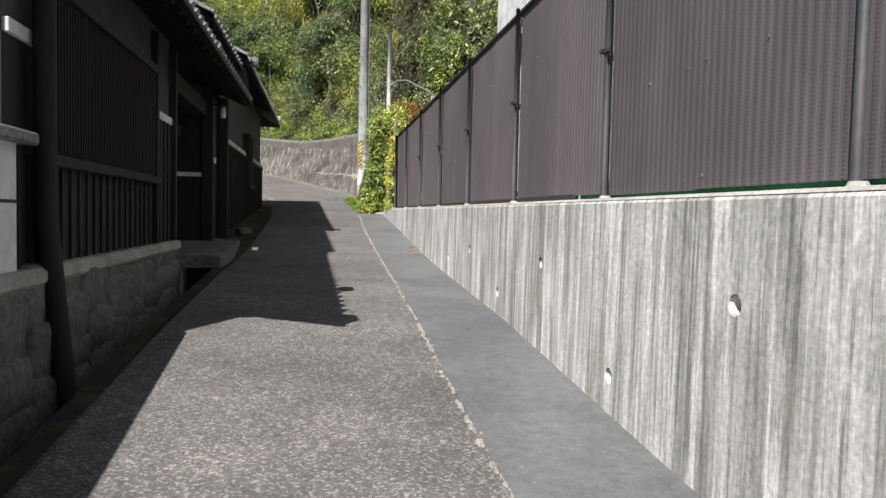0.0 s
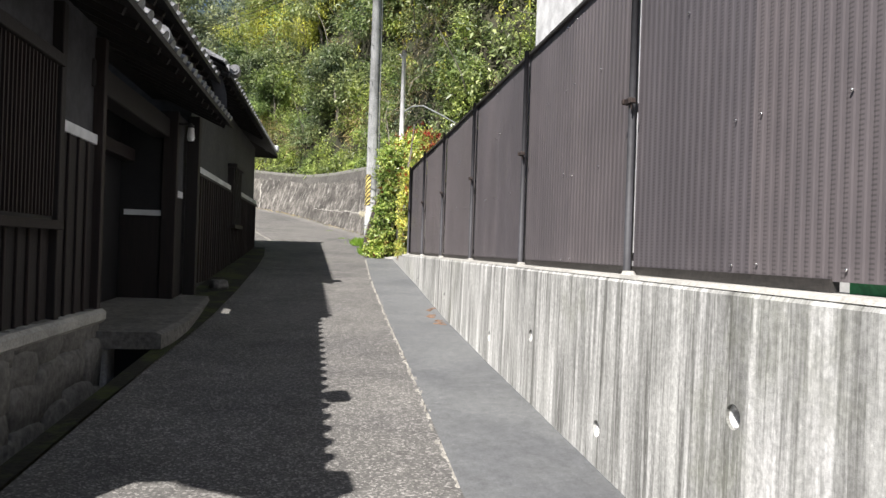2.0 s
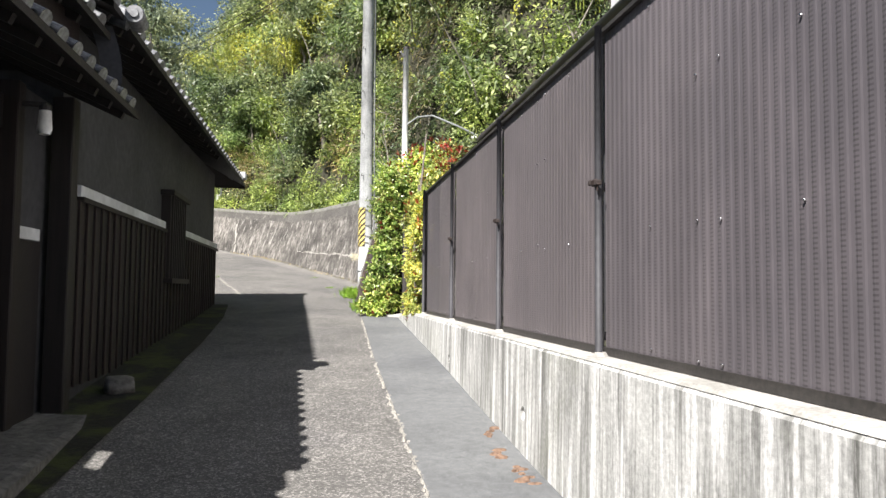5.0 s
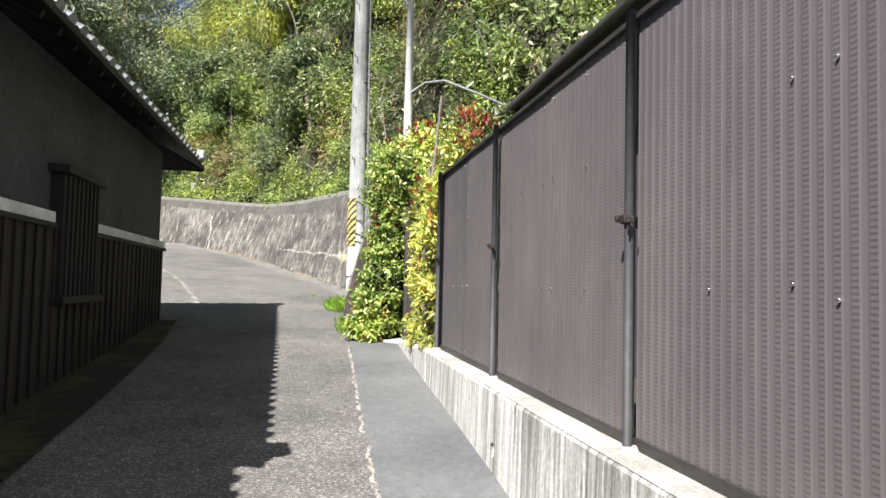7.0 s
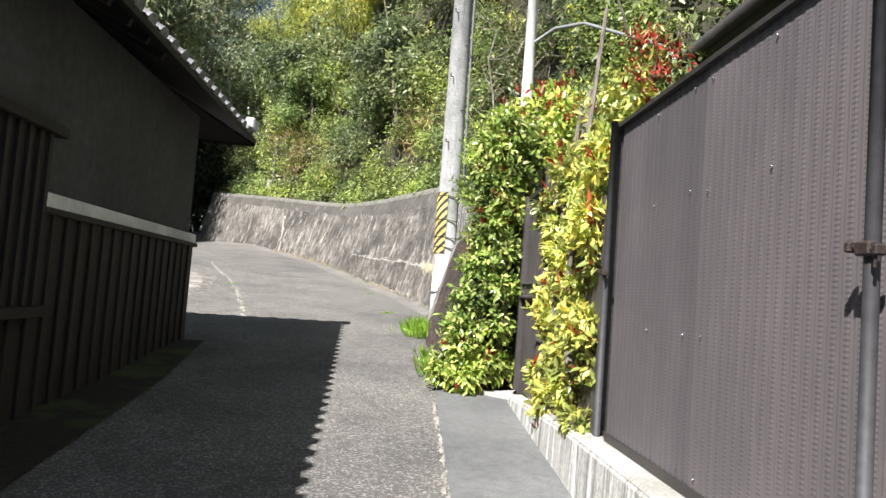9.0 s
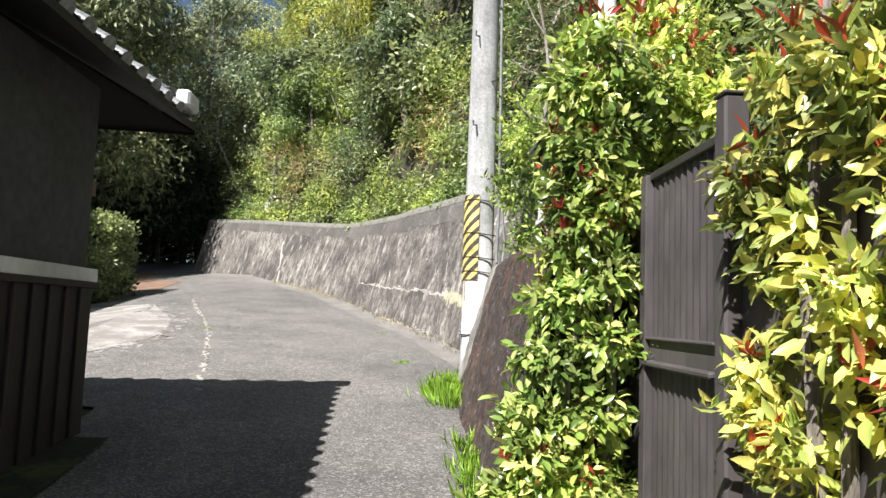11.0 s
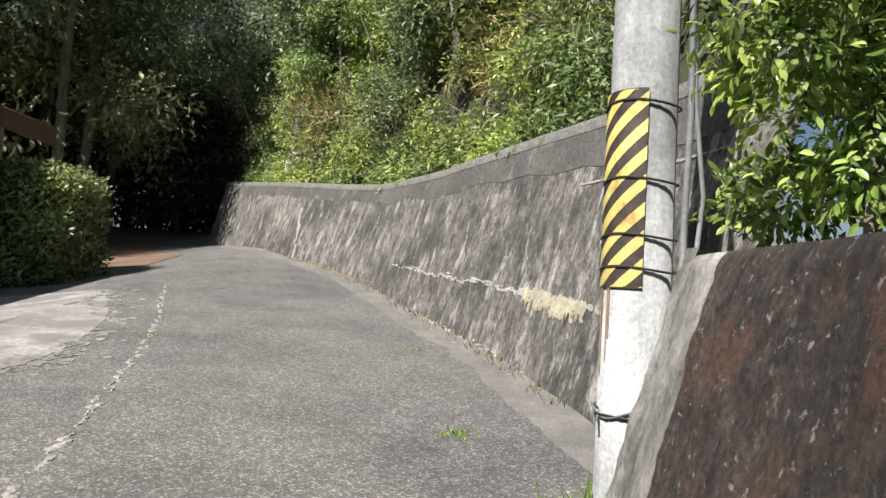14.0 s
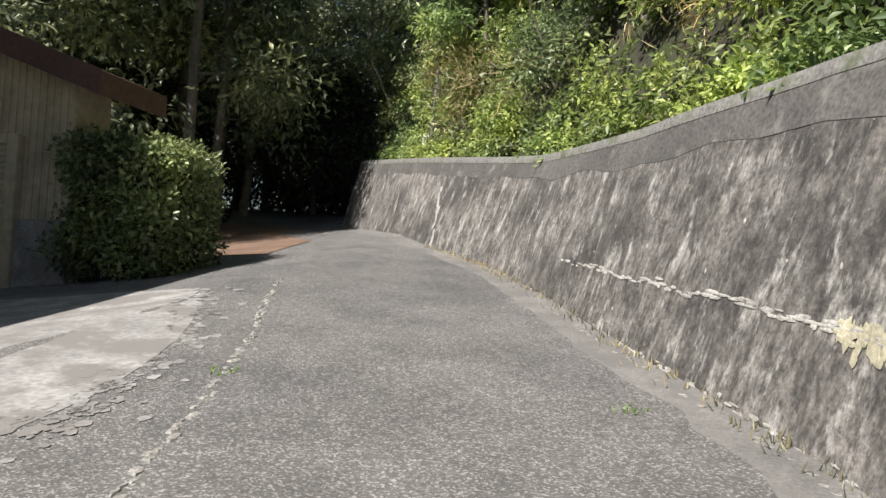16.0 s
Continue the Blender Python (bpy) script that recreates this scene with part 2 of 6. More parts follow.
M_BAND = rough_surface("smooth_grey_band", (0.07, 0.066, 0.06), (0.15, 0.142, 0.13), 30, 1.1, 0.9, 0.4, stain=((0.20, 0.19, 0.17), 0.56, (1, 1, 1), 2.4))
M_LITTER = rough_surface("leaf_litter", (0.09, 0.055, 0.038), (0.29, 0.185, 0.125), 35, 1.2, 0.95, 0.8)
M_FWALL = stained_wall("streaked_concrete", (0.57, 0.57, 0.545), (0.11, 0.11, 0.098), (0.88, 0.875, 0.85), False, (2.6, 0.35), (12, 0.42), (40, 0.9), (0.48, 0.64), (0.50, 0.62), grit=(38, 0.62, 1.2), green=((0.27, 0.28, 0.21), 1.1, 0.55, 0.72, 0.5), bump=0.3, limes=(7.5, 0.5), broad_tone=(0.55, 1.2))
M_RWALL = stained_wall("weathered_retaining_concrete", (0.212, 0.198, 0.178), (0.04, 0.036, 0.033), (0.50, 0.48, 0.44), True, (0.55, 0.75), (6.5, 3.0), (22, 10.0), (0.43, 0.61), (0.53, 0.66),
                       grit=(24, 0.45, 1.4), bump=1.0, spots=((0.52, 0.50, 0.46), 17, 0.67), broad_tone=(0.38, 1.5), limes=(4.5, 1.5))
M_BWALL = stained_wall("mossy_brown_concrete", (0.066, 0.050, 0.042), (0.018, 0.014, 0.012), (0.21, 0.18, 0.155), False, (1.6, 1.2), (9, 4.5), (30, 16), (0.46, 0.60), (0.57, 0.68),
                       grit=(34, 0.32, 1.6), green=((0.14, 0.064, 0.030), 2.4, 0.50, 0.66, 0.62), bump=1.6, spots=((0.33, 0.30, 0.275), 20, 0.615), broad_tone=(0.6, 1.4), limes=(12, 8))
M_BGREY = streaked_concrete("grey_wall_return", (0.12, 0.115, 0.10), (0.26, 0.25, 0.23), (0.42, 0.40, 0.37), 7, 1.5, bump=0.6)
M_CAP = rough_surface("pale_coping", (0.33, 0.32, 0.29), (0.50, 0.49, 0.455), 50, 3, 0.9, 0.5)
M_STONE = rough_surface("foundation_stone", (0.10, 0.096, 0.088), (0.20, 0.192, 0.178), 18, 2.5, 0.9, 0.9, dist=0.02)
M_PLASTER_DARK = rough_surface("sooty_plaster", (0.042, 0.042, 0.046), (0.066, 0.066, 0.07), 12, 1.2, 0.9, 0.15)
M_PLASTER_WHITE = rough_surface("white_plaster", (0.62, 0.63, 0.64), (0.74, 0.75, 0.76), 10, 1.1, 0.8, 0.1)
M_WHITE = rough_surface("white_paint", (0.70, 0.70, 0.70), (0.82, 0.82, 0.81), 30, 3, 0.6, 0.1)
M_WOOD = old_wood("tarred_wood", (0.006, 0.0045, 0.0042), (0.019, 0.0135, 0.012))
M_WOOD_BROWN = old_wood("brown_wood", (0.008, 0.005, 0.0045), (0.026, 0.0155, 0.013))
M_DOOR = old_wood("reddish_door_wood", (0.022, 0.009, 0.006), (0.062, 0.026, 0.016))
# Near-black colour painted in for the shade inside openings, recesses and the hedge
M_BLACK = rough_surface("black_shade_fill", (0.006, 0.006, 0.007), (0.012, 0.012, 0.013), 10, 2, 0.6, 0.1)
M_TILE = rough_surface("grey_roof_tile", (0.10, 0.102, 0.108), (0.26, 0.265, 0.275), 24, 3, 0.5, 0.3)
M_FENCE = perforated_metal("perforated_sheet")
M_GATE = rough_surface("brown_coated_steel", (0.062, 0.055, 0.056), (0.086, 0.077, 0.078), 9, 1.4, 0.55, 0.08, stretch=(3, 3, 0.6))
M_PIPE = rough_surface("grey_steel_pipe", (0.036, 0.036, 0.041), (0.052, 0.052, 0.058), 30, 2, 0.65, 0.1)
M_DARKMETAL = rough_surface("dark_metal", (0.025, 0.023, 0.022), (0.05, 0.045, 0.042), 40, 4, 0.5, 0.2)
M_RUST = rough_surface("rusty_clamp", (0.016, 0.012, 0.011), (0.045, 0.028, 0.022), 60, 9, 0.7, 0.5)
M_CHROME = rough_surface("bright_screw", (0.7, 0.7, 0.7), (0.85, 0.85, 0.85), 30, 3, 0.25, 0.05, metal=1.0)
M_GREEN = rough_surface("green_net", (0.01, 0.12, 0.045), (0.02, 0.2, 0.075), 60, 3, 0.7, 0.2)
M_POLE = streaked_concrete("pole_concrete", (0.31, 0.32, 0.315), (0.39, 0.40, 0.395), (0.48, 0.485, 0.475), 10, 1.2, bump=0.2,
                           stain=((0.36, 0.25, 0.13), 0.61, (9, 9, 0.8)))
M_ROOFMETAL = rough_surface("dark_grey_roof", (0.06, 0.062, 0.06), (0.11, 0.112, 0.108), 14, 1, 0.5, 0.15)
M_CABLE = rough_surface("grey_cable", (0.16, 0.17, 0.17), (0.24, 0.25, 0.25), 30, 2, 0.6, 0.05)
M_BLACKCABLE = rough_surface("black_cable", (0.02, 0.02, 0.02), (0.04, 0.04, 0.04), 30, 2, 0.6, 0.05)
M_BARK = rough_surface("bark", (0.12, 0.105, 0.09), (0.30, 0.265, 0.225), 12, 2, 0.95, 0.9, stretch=(3, 3, 0.5), dist=0.03)
M_TWIG = rough_surface("grey_twig", (0.20, 0.18, 0.15), (0.36, 0.33, 0.28), 30, 4, 0.9, 0.3)
M_SIDING = rough_surface("tan_siding", (0.44, 0.38, 0.26), (0.55, 0.48, 0.34), 8, 1.2, 0.6, 0.1)
M_BROWNROOF = rough_surface("brown_roof", (0.075, 0.035, 0.026), (0.12, 0.06, 0.045), 15, 1.5, 0.6, 0.2)
M_YELLOW = rough_surface("yellow_band", (0.66, 0.54, 0.15), (0.80, 0.68, 0.24), 20, 3, 0.5, 0.1, stain=((0.38, 0.13, 0.035), 0.57, (1, 1, 0.5), 9))
M_BANDBLACK = rough_surface("black_band", (0.045, 0.035, 0.03), (0.08, 0.065, 0.05), 20, 3, 0.5, 0.1)
M_GLASS = rough_surface("dark_pane", (0.01, 0.01, 0.012), (0.02, 0.02, 0.024), 5, 2, 0.08, 0.02)
M_REDCLOTH = rough_surface("dark_red_curtain", (0.12, 0.01, 0.012), (0.22, 0.02, 0.025), 20, 3, 0.9, 0.1)
L_DARK = leaf_mat("evergreen_leaves", [(0.075, 0.105, 0.052), (0.165, 0.215, 0.105), (0.32, 0.365, 0.21)], glow=0.38, rough=0.36)
L_MID = leaf_mat("green_leaves", [(0.10, 0.15, 0.05), (0.235, 0.315, 0.10), (0.43, 0.49, 0.20)], glow=0.4)
L_YEL = leaf_mat("yellow_green_leaves", [(0.27, 0.32, 0.06), (0.44, 0.46, 0.09), (0.58, 0.56, 0.14)])
L_DRY = leaf_mat("dry_grass", [(0.22, 0.18, 0.10), (0.38, 0.31, 0.19), (0.18, 0.18, 0.09)], glow=0.2)
L_SHRUB = leaf_mat("broad_glossy_leaves", [(0.10, 0.17, 0.04), (0.24, 0.34, 0.075), (0.42, 0.49, 0.14), (0.60, 0.60, 0.22)], 2.5, 0.26, 0.3)
L_GOLD = leaf_mat("golden_leaves", [(0.16, 0.22, 0.07), (0.30, 0.36, 0.125), (0.47, 0.49, 0.17), (0.64, 0.57, 0.18)], 2.5, 0.3)
L_BUSH = leaf_mat("fresh_bush_leaves", [(0.16, 0.25, 0.05), (0.32, 0.43, 0.10), (0.52, 0.58, 0.18)], 2.5, 0.32)
L_RED = leaf_mat("red_sprouts", [(0.20, 0.025, 0.02), (0.32, 0.05, 0.03), (0.26, 0.09, 0.04)], 3.0)
L_GRASS = leaf_mat("bright_grass", [(0.10, 0.22, 0.02), (0.18, 0.32, 0.04), (0.24, 0.36, 0.06)], 3.0)
L_FOREST = leaf_mat("shaded_cedar_leaves", [(0.12, 0.15, 0.095), (0.23, 0.27, 0.17), (0.40, 0.43, 0.30)], glow=0.42)
# Undergrowth leaves darkened in colour to carry the shade under the canopy
L_UNDER = leaf_mat("shade_toned_undergrowth_leaves", [(0.02, 0.03, 0.014), (0.045, 0.06, 0.028), (0.095, 0.115, 0.06)], glow=0.2)


# ---- mesh helpers ----
def mesh_of(bm, name, material, smooth=False):
    me = bpy.data.meshes.new(name)
    bm.normal_update()
    bm.to_mesh(me)
    bm.free()
    if material:
        me.materials.append(material)
    if smooth:
        me.polygons.foreach_set("use_smooth", [True] * len(me.polygons))
    return me


def part(name, bm, material, parent=None, label="", smooth=False):
    ob = new(name, mesh_of(bm, name, material, smooth))
    if parent:
        ob.parent = parent
    if label:
        ob["label"] = label
    return ob


def piece(name, me, parent, m):
    ob = new(name, me)
    ob.parent = parent
    ob.matrix_basis = m
    return ob


def thing(name, label, category, group="", kind=""):
    return tagged(new(name), label, category, group, kind)


def box(bm, x0, x1, y0, y1, z0, z1, bevel=0.0):
    r = bmesh.ops.create_cube(bm, size=1, matrix=Matrix.Translation(((x0 + x1) / 2, (y0 + y1) / 2, (z0 + z1) / 2)) @ Matrix.Diagonal((abs(x1 - x0), abs(y1 - y0), abs(z1 - z0), 1)))
    if bevel:
        es = list({e for v in r["verts"] for e in v.link_edges})
        bmesh.ops.bevel(bm, geom=es, offset=bevel, segments=1, affect="EDGES")
    return bm


def boxed(*a):
    return box(bmesh.new(), *a)


def tube(bm, pts, radii, n=8, caps=True):
    """A round tapered tube along points."""
    pts = [Vector(p) for p in pts]
    if not isinstance(radii, (list, tuple)):
        radii = [radii] * len(pts)
    rings = []
    for i, p in enumerate(pts):
        d = (pts[min(i + 1, len(pts) - 1)] - pts[max(i - 1, 0)]).normalized()
        a = d.cross(Vector((0.31, 0.17, 1)) if abs(d.z) < 0.95 else Vector((0, 1, 0))).normalized()
        b = d.cross(a)
        rings.append([bm.verts.new(p + radii[i] * (math.cos(2 * math.pi * k / n) * a + math.sin(2 * math.pi * k / n) * b)) for k in range(n)])
    for r, s in zip(rings, rings[1:]):
        for k in range(n):
            bm.faces.new((r[k], r[(k + 1) % n], s[(k + 1) % n], s[k]))
    if caps:
        bm.faces.new(rings[0])
        bm.faces.new(list(reversed(rings[-1])))
    return bm


def loft(bm, rows):
    """Quads between rows of points of equal length."""
    vs = [[bm.verts.new(p) for p in r] for r in rows]
    for a, b in zip(vs, vs[1:]):
        for k in range(len(a) - 1):
            bm.faces.new((a[k], a[k + 1], b[k + 1], b[k]))
    return bm


def round_leaves(name, pos, axis, side, up, L, Wd, material):
    """Oval leaves with a bent midrib, for plants that are passed close by."""
    n = len(pos)
    tip = pos + axis * L - up * L * 0.16
    m1, m2 = pos + axis * L * 0.3 - up * Wd * 0.06, pos + axis * L * 0.68 - up * L * 0.05
    v = np.stack([pos, m1 + side * Wd * 0.46 + up * Wd * 0.16, m2 + side * Wd * 0.42 + up * Wd * 0.14, tip, m2 - side * Wd * 0.42 + up * Wd * 0.14, m1 - side * Wd * 0.46 + up * Wd * 0.16, m1, m2], 1).reshape(-1, 3)
    i = np.arange(n)[:, None] * 8
    faces = np.array([[0, 1, 6], [0, 6, 5], [1, 2, 6], [2, 7, 6], [5, 6, 4], [6, 7, 4], [2, 3, 7], [7, 3, 4]])
    tri = (i[:, :, None] + faces[None]).reshape(-1)
    me = bpy.data.meshes.new(name)
    me.vertices.add(n * 8)
    me.vertices.foreach_set("co", v.astype(np.float32).ravel())
    me.loops.add(len(tri))
    me.loops.foreach_set("vertex_index", tri.astype(np.int32))
    me.polygons.add(n * 8)
    me.polygons.foreach_set("loop_start", np.arange(n * 8, dtype=np.int32) * 3)
    me.update(calc_edges=True)
    me.materials.append(material)
    me.polygons.foreach_set("use_smooth", [True] * (n * 8))
    return me


def leaf_mesh(name, pos, axis, normal, length, width, material, folded=False):
    """Many separate leaves at once: each a pointed blade of two or four faces."""
    n = len(pos)
    axis = axis / np.maximum(np.linalg.norm(axis, axis=1, keepdims=True), 1e-6)
    side = np.cross(axis, normal)
    side /= np.maximum(np.linalg.norm(side, axis=1, keepdims=True), 1e-6)
    up = np.cross(side, axis)
    L, Wd = length[:, None], width[:, None]
    v = np.stack([pos, pos + axis * L * 0.45 + side * Wd * 0.5 + up * Wd * 0.15, pos + axis * L - up * L * 0.12, pos + axis * L * 0.45 - side * Wd * 0.5 + up * Wd * 0.15], 1).reshape(-1, 3)
    if folded:
        return round_leaves(name, pos, axis, side, up, L, Wd, material)
    i = np.arange(n)[:, None] * 4
    tri = np.concatenate([i + np.array([[0, 1, 2]]), i + np.array([[0, 2, 3]])], 1).reshape(-1)
    me = bpy.data.meshes.new(name)
    me.vertices.add(n * 4)
    me.vertices.foreach_set("co", v.astype(np.float32).ravel())
    me.loops.add(len(tri))
    me.loops.foreach_set("vertex_index", tri.astype(np.int32))
    me.polygons.add(n * 2)
    me.polygons.foreach_set("loop_start", np.arange(n * 2, dtype=np.int32) * 3)
    me.update(calc_edges=True)
    me.materials.append(material)
    return me


RNG = np.random.default_rng(7)


def ball_dirs(n, low=-1.0):
    d = RNG.normal(size=(n * 2, 3))
    d /= np.linalg.norm(d, axis=1, keepdims=True)
    d = d[d[:, 2] > low]
    return d[:n] if len(d) >= n else np.concatenate([d, d])[:n]


def crown_leaves(centers, radii, per, size, low=-0.5, droop=0.3, shell=0.55):
    """Leaf places, axes and normals in lumps round the centres."""
    P, A, N, Ls = [], [], [], []
    for c, r, k in zip(centers, radii, per):
        d = ball_dirs(int(k), low)
        m = len(d)
        lump = 1 + 0.25 * np.sin(d[:, 0:1] * 7 + c[0] * 3) * np.cos(d[:, 1:2] * 6 + c[1] * 5) + 0.18 * np.sin(d[:, 2:3] * 9 + c[2])
        P.append(np.array(c) + d * r * lump * RNG.uniform(shell, 1.05, (m, 1)) * np.array([1, 1, 0.85]))
        A.append(d + RNG.normal(size=(m, 3)) * 0.7 - np.array([0, 0, droop]))
        N.append(d + np.array([0, 0, 0.6]) + RNG.normal(size=(m, 3)) * 0.45)
        Ls.append(RNG.uniform(0.7, 1.35, m) * size)
    return np.concatenate(P), np.concatenate(A), np.concatenate(N), np.concatenate(Ls)


# ---- ground, road ----
GY = [-40, -6, 0, 3.3, 6.5, 9.5, 12, 16, 20, 24.4, 27, 30.5, 37, 44, 52, 58, 90, 300]
GH = [-2.6, -0.5, -0.03, 0.17, 0.42, 0.57, 0.72, 1.05, 1.33, 1.72, 2.0, 2.4, 3.25, 4.12, 5.3, 5.75, 6.0, 6.2]


def lift(x, y):
    """Height of the ground: the lane climbs, and falls off on its downhill side."""
    return float(np.interp(y, GY, GH)) - 0.13 * min(max(0.0, -x - 4.0), 6.0)


def sheet(name, xs, ys, dz, material, wob=0.0):
    bm = bmesh.new()
    loft(bm, [[(x, y, lift(x, y) + dz + (wob * noise.noise(Vector((x * 1.5, y * 1.5, 0))) if wob else 0)) for x in xs] for y in ys])
    return part(name, bm, material, smooth=True)


GX = [-300, -120, -60, -30, -20, -14, -10, -8, -6, -4, -2, -1.55, -1.25, -1.08, -0.92, 0, 2, 4, 8, 14, 30, 60, 120, 300]
GYS = [-300, -120, -40, -20, -12, -6] + [-3 + 1.0 * i for i in range(64)] + [66, 75, 90, 120, 300]
def ditch(x, y):
    """Open drain between the lane and the house foot, ending under the gate slab."""
    return 0.42 * min(max((-0.92 - x) / 0.16, 0), 1) * (x > -1.9) * min(max(11 - y, 0), 1) * min(max((y + 7) / 2, 0), 1)


bm = bmesh.new()
loft(bm, [[(x, y, lift(x, y) - 0.03 - ditch(x, y)) for x in GX] for y in GYS])
tagged(part("ground", bm, M_SOIL), "mossy dark soil beside the sloping lane", "ground", kind="structure")


def ribbon(name, rows, dz, material, n=8, wob=0.0):
    """A strip of paving between two edges: rows of y, x left, x right."""
    bm = bmesh.new()
    ys = np.arange(rows[0][0], rows[-1][0] + 0.01, 0.5)
    out = []
    for y in ys:
        a = np.interp(y, [r[0] for r in rows], [r[1] for r in rows])
        b = np.interp(y, [r[0] for r in rows], [r[2] for r in rows])
        out.append([(x, y, lift(x, y) + dz + 0.006 * noise.noise(Vector((x * 0.9, y * 0.9, 3)))) for x in np.linspace(a, b, n)])
    loft(bm, out)
    return part(name, bm, material, smooth=True)


tagged(ribbon("road", [(-30, -1.0, 1.4), (10, -0.85, 1.4), (16, -1.0, 1.5), (20.3, -1.3, 1.6), (20.8, -1.3, 2.4), (23, -1.6, 2.3), (25, -9.5, 2.2), (30, -9.0, 1.6), (34, -8.2, 0.2), (38, -8.5, -2.0),
                       (46, -12, -7.0), (54, -16, -6.0), (64, -19, -7)], 0.0, M_ROAD, 24), "worn grey lane with exposed pebbles climbing uphill", "road", kind="structure")
tagged(ribbon("footpath", [(-30, 1.25, 2.1), (4.8, 1.23, 2.1), (9.7, 1.31, 2.1), (16, 1.33, 2.1), (20.0, 1.43, 2.1), (20.5, 1.45, 2.0)], 0.012, M_ASPHALT, 6),
       "smooth newer grey asphalt strip along the wall foot", "pavement", kind="structure")


def ragged_strip(name, line, width, dz, height, material, seed, step=0.07, gap=0.25):
    """Broken, uneven ridge of mortar along a line."""
    rnd = random.Random(seed)
    bm = bmesh.new()
    for (xa, ya), (xb, yb) in zip(line, line[1:]):
        length = math.hypot(xb - xa, yb - ya)
        k = max(2, int(length / step))
        for i in range(k):
            if noise.noise(Vector((xa + i * 0.31, ya + i * 0.17, seed))) < -gap:
                continue
            u = (i + rnd.uniform(-0.3, 0.3)) / k
            x, y = xa + (xb - xa) * u + rnd.uniform(-0.4, 0.4) * width, ya + (yb - ya) * u
            w, l = width * rnd.uniform(0.3, 1.0), step * rnd.uniform(0.5, 1.0)
            z = lift(x, y) + dz
            h = height * rnd.uniform(0.4, 1)
            n = 6
            top = [bm.verts.new((x + w * 0.5 * math.cos(6.283 * a / n) * rnd.uniform(0.5, 0.9), y + l * math.sin(6.283 * a / n) * rnd.uniform(0.5, 0.9), z + h)) for a in range(n)]
            low = [bm.verts.new((x + w * 0.6 * math.cos(6.283 * a / n), y + l * 1.1 * math.sin(6.283 * a / n), z - 0.01)) for a in range(n)]
            bm.faces.new(top)
            for a in range(n):
                bm.faces.new((low[a], low[(a + 1) % n], top[(a + 1) % n], top[a]))
    return part(name, bm, material)


tagged(ragged_strip("seam_mortar", [(1.24, -2), (1.23, 5), (1.31, 9.7), (1.32, 16), (1.42, 20)], 0.045, 0.005, 0.008, M_MORTAR, 3, 0.05, 0.25),
       "ragged pale edge between old lane and asphalt", "trim", kind="structure")
tagged(ragged_strip("crack_mortar", [(-1.0, 23.8), (-1.45, 25.7), (-1.75, 26.8), (-1.95, 27.6), (-2.5, 29.3), (-3.1, 30.8), (-3.65, 32.4)], 0.085, 0.002, 0.008, M_MORTAR, 5, 0.06, 0.12),
       "broken pale mortar line across the lane", "trim", kind="structure")
tagged(ragged_strip("wall_foot_mortar", [(1.60, 26.9), (1.38, 27.75), (0.80, 29.2), (-0.12, 31.65), (-0.9, 33.55), (-1.62, 35.0), (-2.78, 36.6), (-4.8, 40.25)], 0.09, 0.004, 0.010, M_MORTAR, 8, 0.045, 0.1),
       "crumbling pale mortar along the wall foot", "trim", kind="structure")
tagged(ribbon("concrete_apron", [(25.0, -8.5, -3.3), (25.5, -8.5, -3.02), (26, -8.5, -2.86), (26.5, -9.0, -2.72), (27, -9, -2.64), (27.5, -9.0, -2.64), (28.2, -9, -2.76), (29, -8.7, -3.0), (29.5, -8.5, -3.2), (30.2, -8.2, -3.52), (31, -8.0, -4.05), (31.8, -7, -4.6)], 0.004, M_APRON, 14),
       "pale concrete apron in front of the shed", "pavement", kind="structure")
tagged(ribbon("litter_patch", [(36.0, -7.2, -5.6), (39, -9.6, -6.0), (43, -11.6, -8.6), (47, -13, -9.4)], 0.012, M_LITTER, 8), "reddish fallen leaves on the lane edge", "ground", kind="structure")

tagged(ribbon("moss_verge", [(-6, -0.98, -0.84), (8, -0.98, -0.86), (9.9, -0.98, -0.82), (10.6, -0.95, -0.78), (13.9, -1.35, -0.75), (17, -1.4, -0.78), (20, -1.45, -0.9), (22.3, -1.45, -1.1)], 0.022, M_VERGE, 5), "dark moss strip along the house foot", "ground", kind="structure")

# ---- concrete wall under the fence, with weep holes ----
bm = bmesh.new()
wy = [-8 + i * 0.5 for i in range(57)]
wy = [y for y in wy if y < 20.2]
prof = lambda y: 1.5 if y < 17.9 else 1.5 - 0.04 * (y - 17.9)
rows = []
for y in wy:
    g = lift(2, y) - 0.3
    t = prof(y)
    w = 0.0015 * noise.noise(Vector((0, y * 2, 1)))
    rows.append([(2.045, y, g), (2.062 + w, y, t - 0.03), (2.085, y, t + w), (2.32, y, t), (2.32, y, g)])
loft(bm, rows)
bm.faces.new([v for v in bm.verts if abs(v.co.y - wy[-1]) < 1e-4][::-1])
bm.faces.new([v for v in bm.verts if abs(v.co.y - wy[0]) < 1e-4])
bmesh.ops.recalc_face_normals(bm, faces=bm.faces)
fwall = tagged(part("wall_fence_base", bm, M_FWALL), "stained grey concrete retaining wall with weep holes", "wall", kind="structure")
HOLES = [(-1.0, 0.4), (0.35, 1.03), (1.65, 0.4), (3.0, 1.04), (4.23, 0.47), (5.6, 1.03), (6.9, 0.66), (8.24, 1.0), (9.57, 0.83), (12.22, 1.02), (15.02, 1.12)]
cut = bmesh.new()
for y, z in HOLES:
    tube(cut, [(1.9, y, z), (2.2, y, z)], 0.047, 16)
cutter = new("weep_hole_cutter", mesh_of(cut, "weep_hole_cutter", M_FWALL))
md = fwall.modifiers.new("holes", "BOOLEAN")
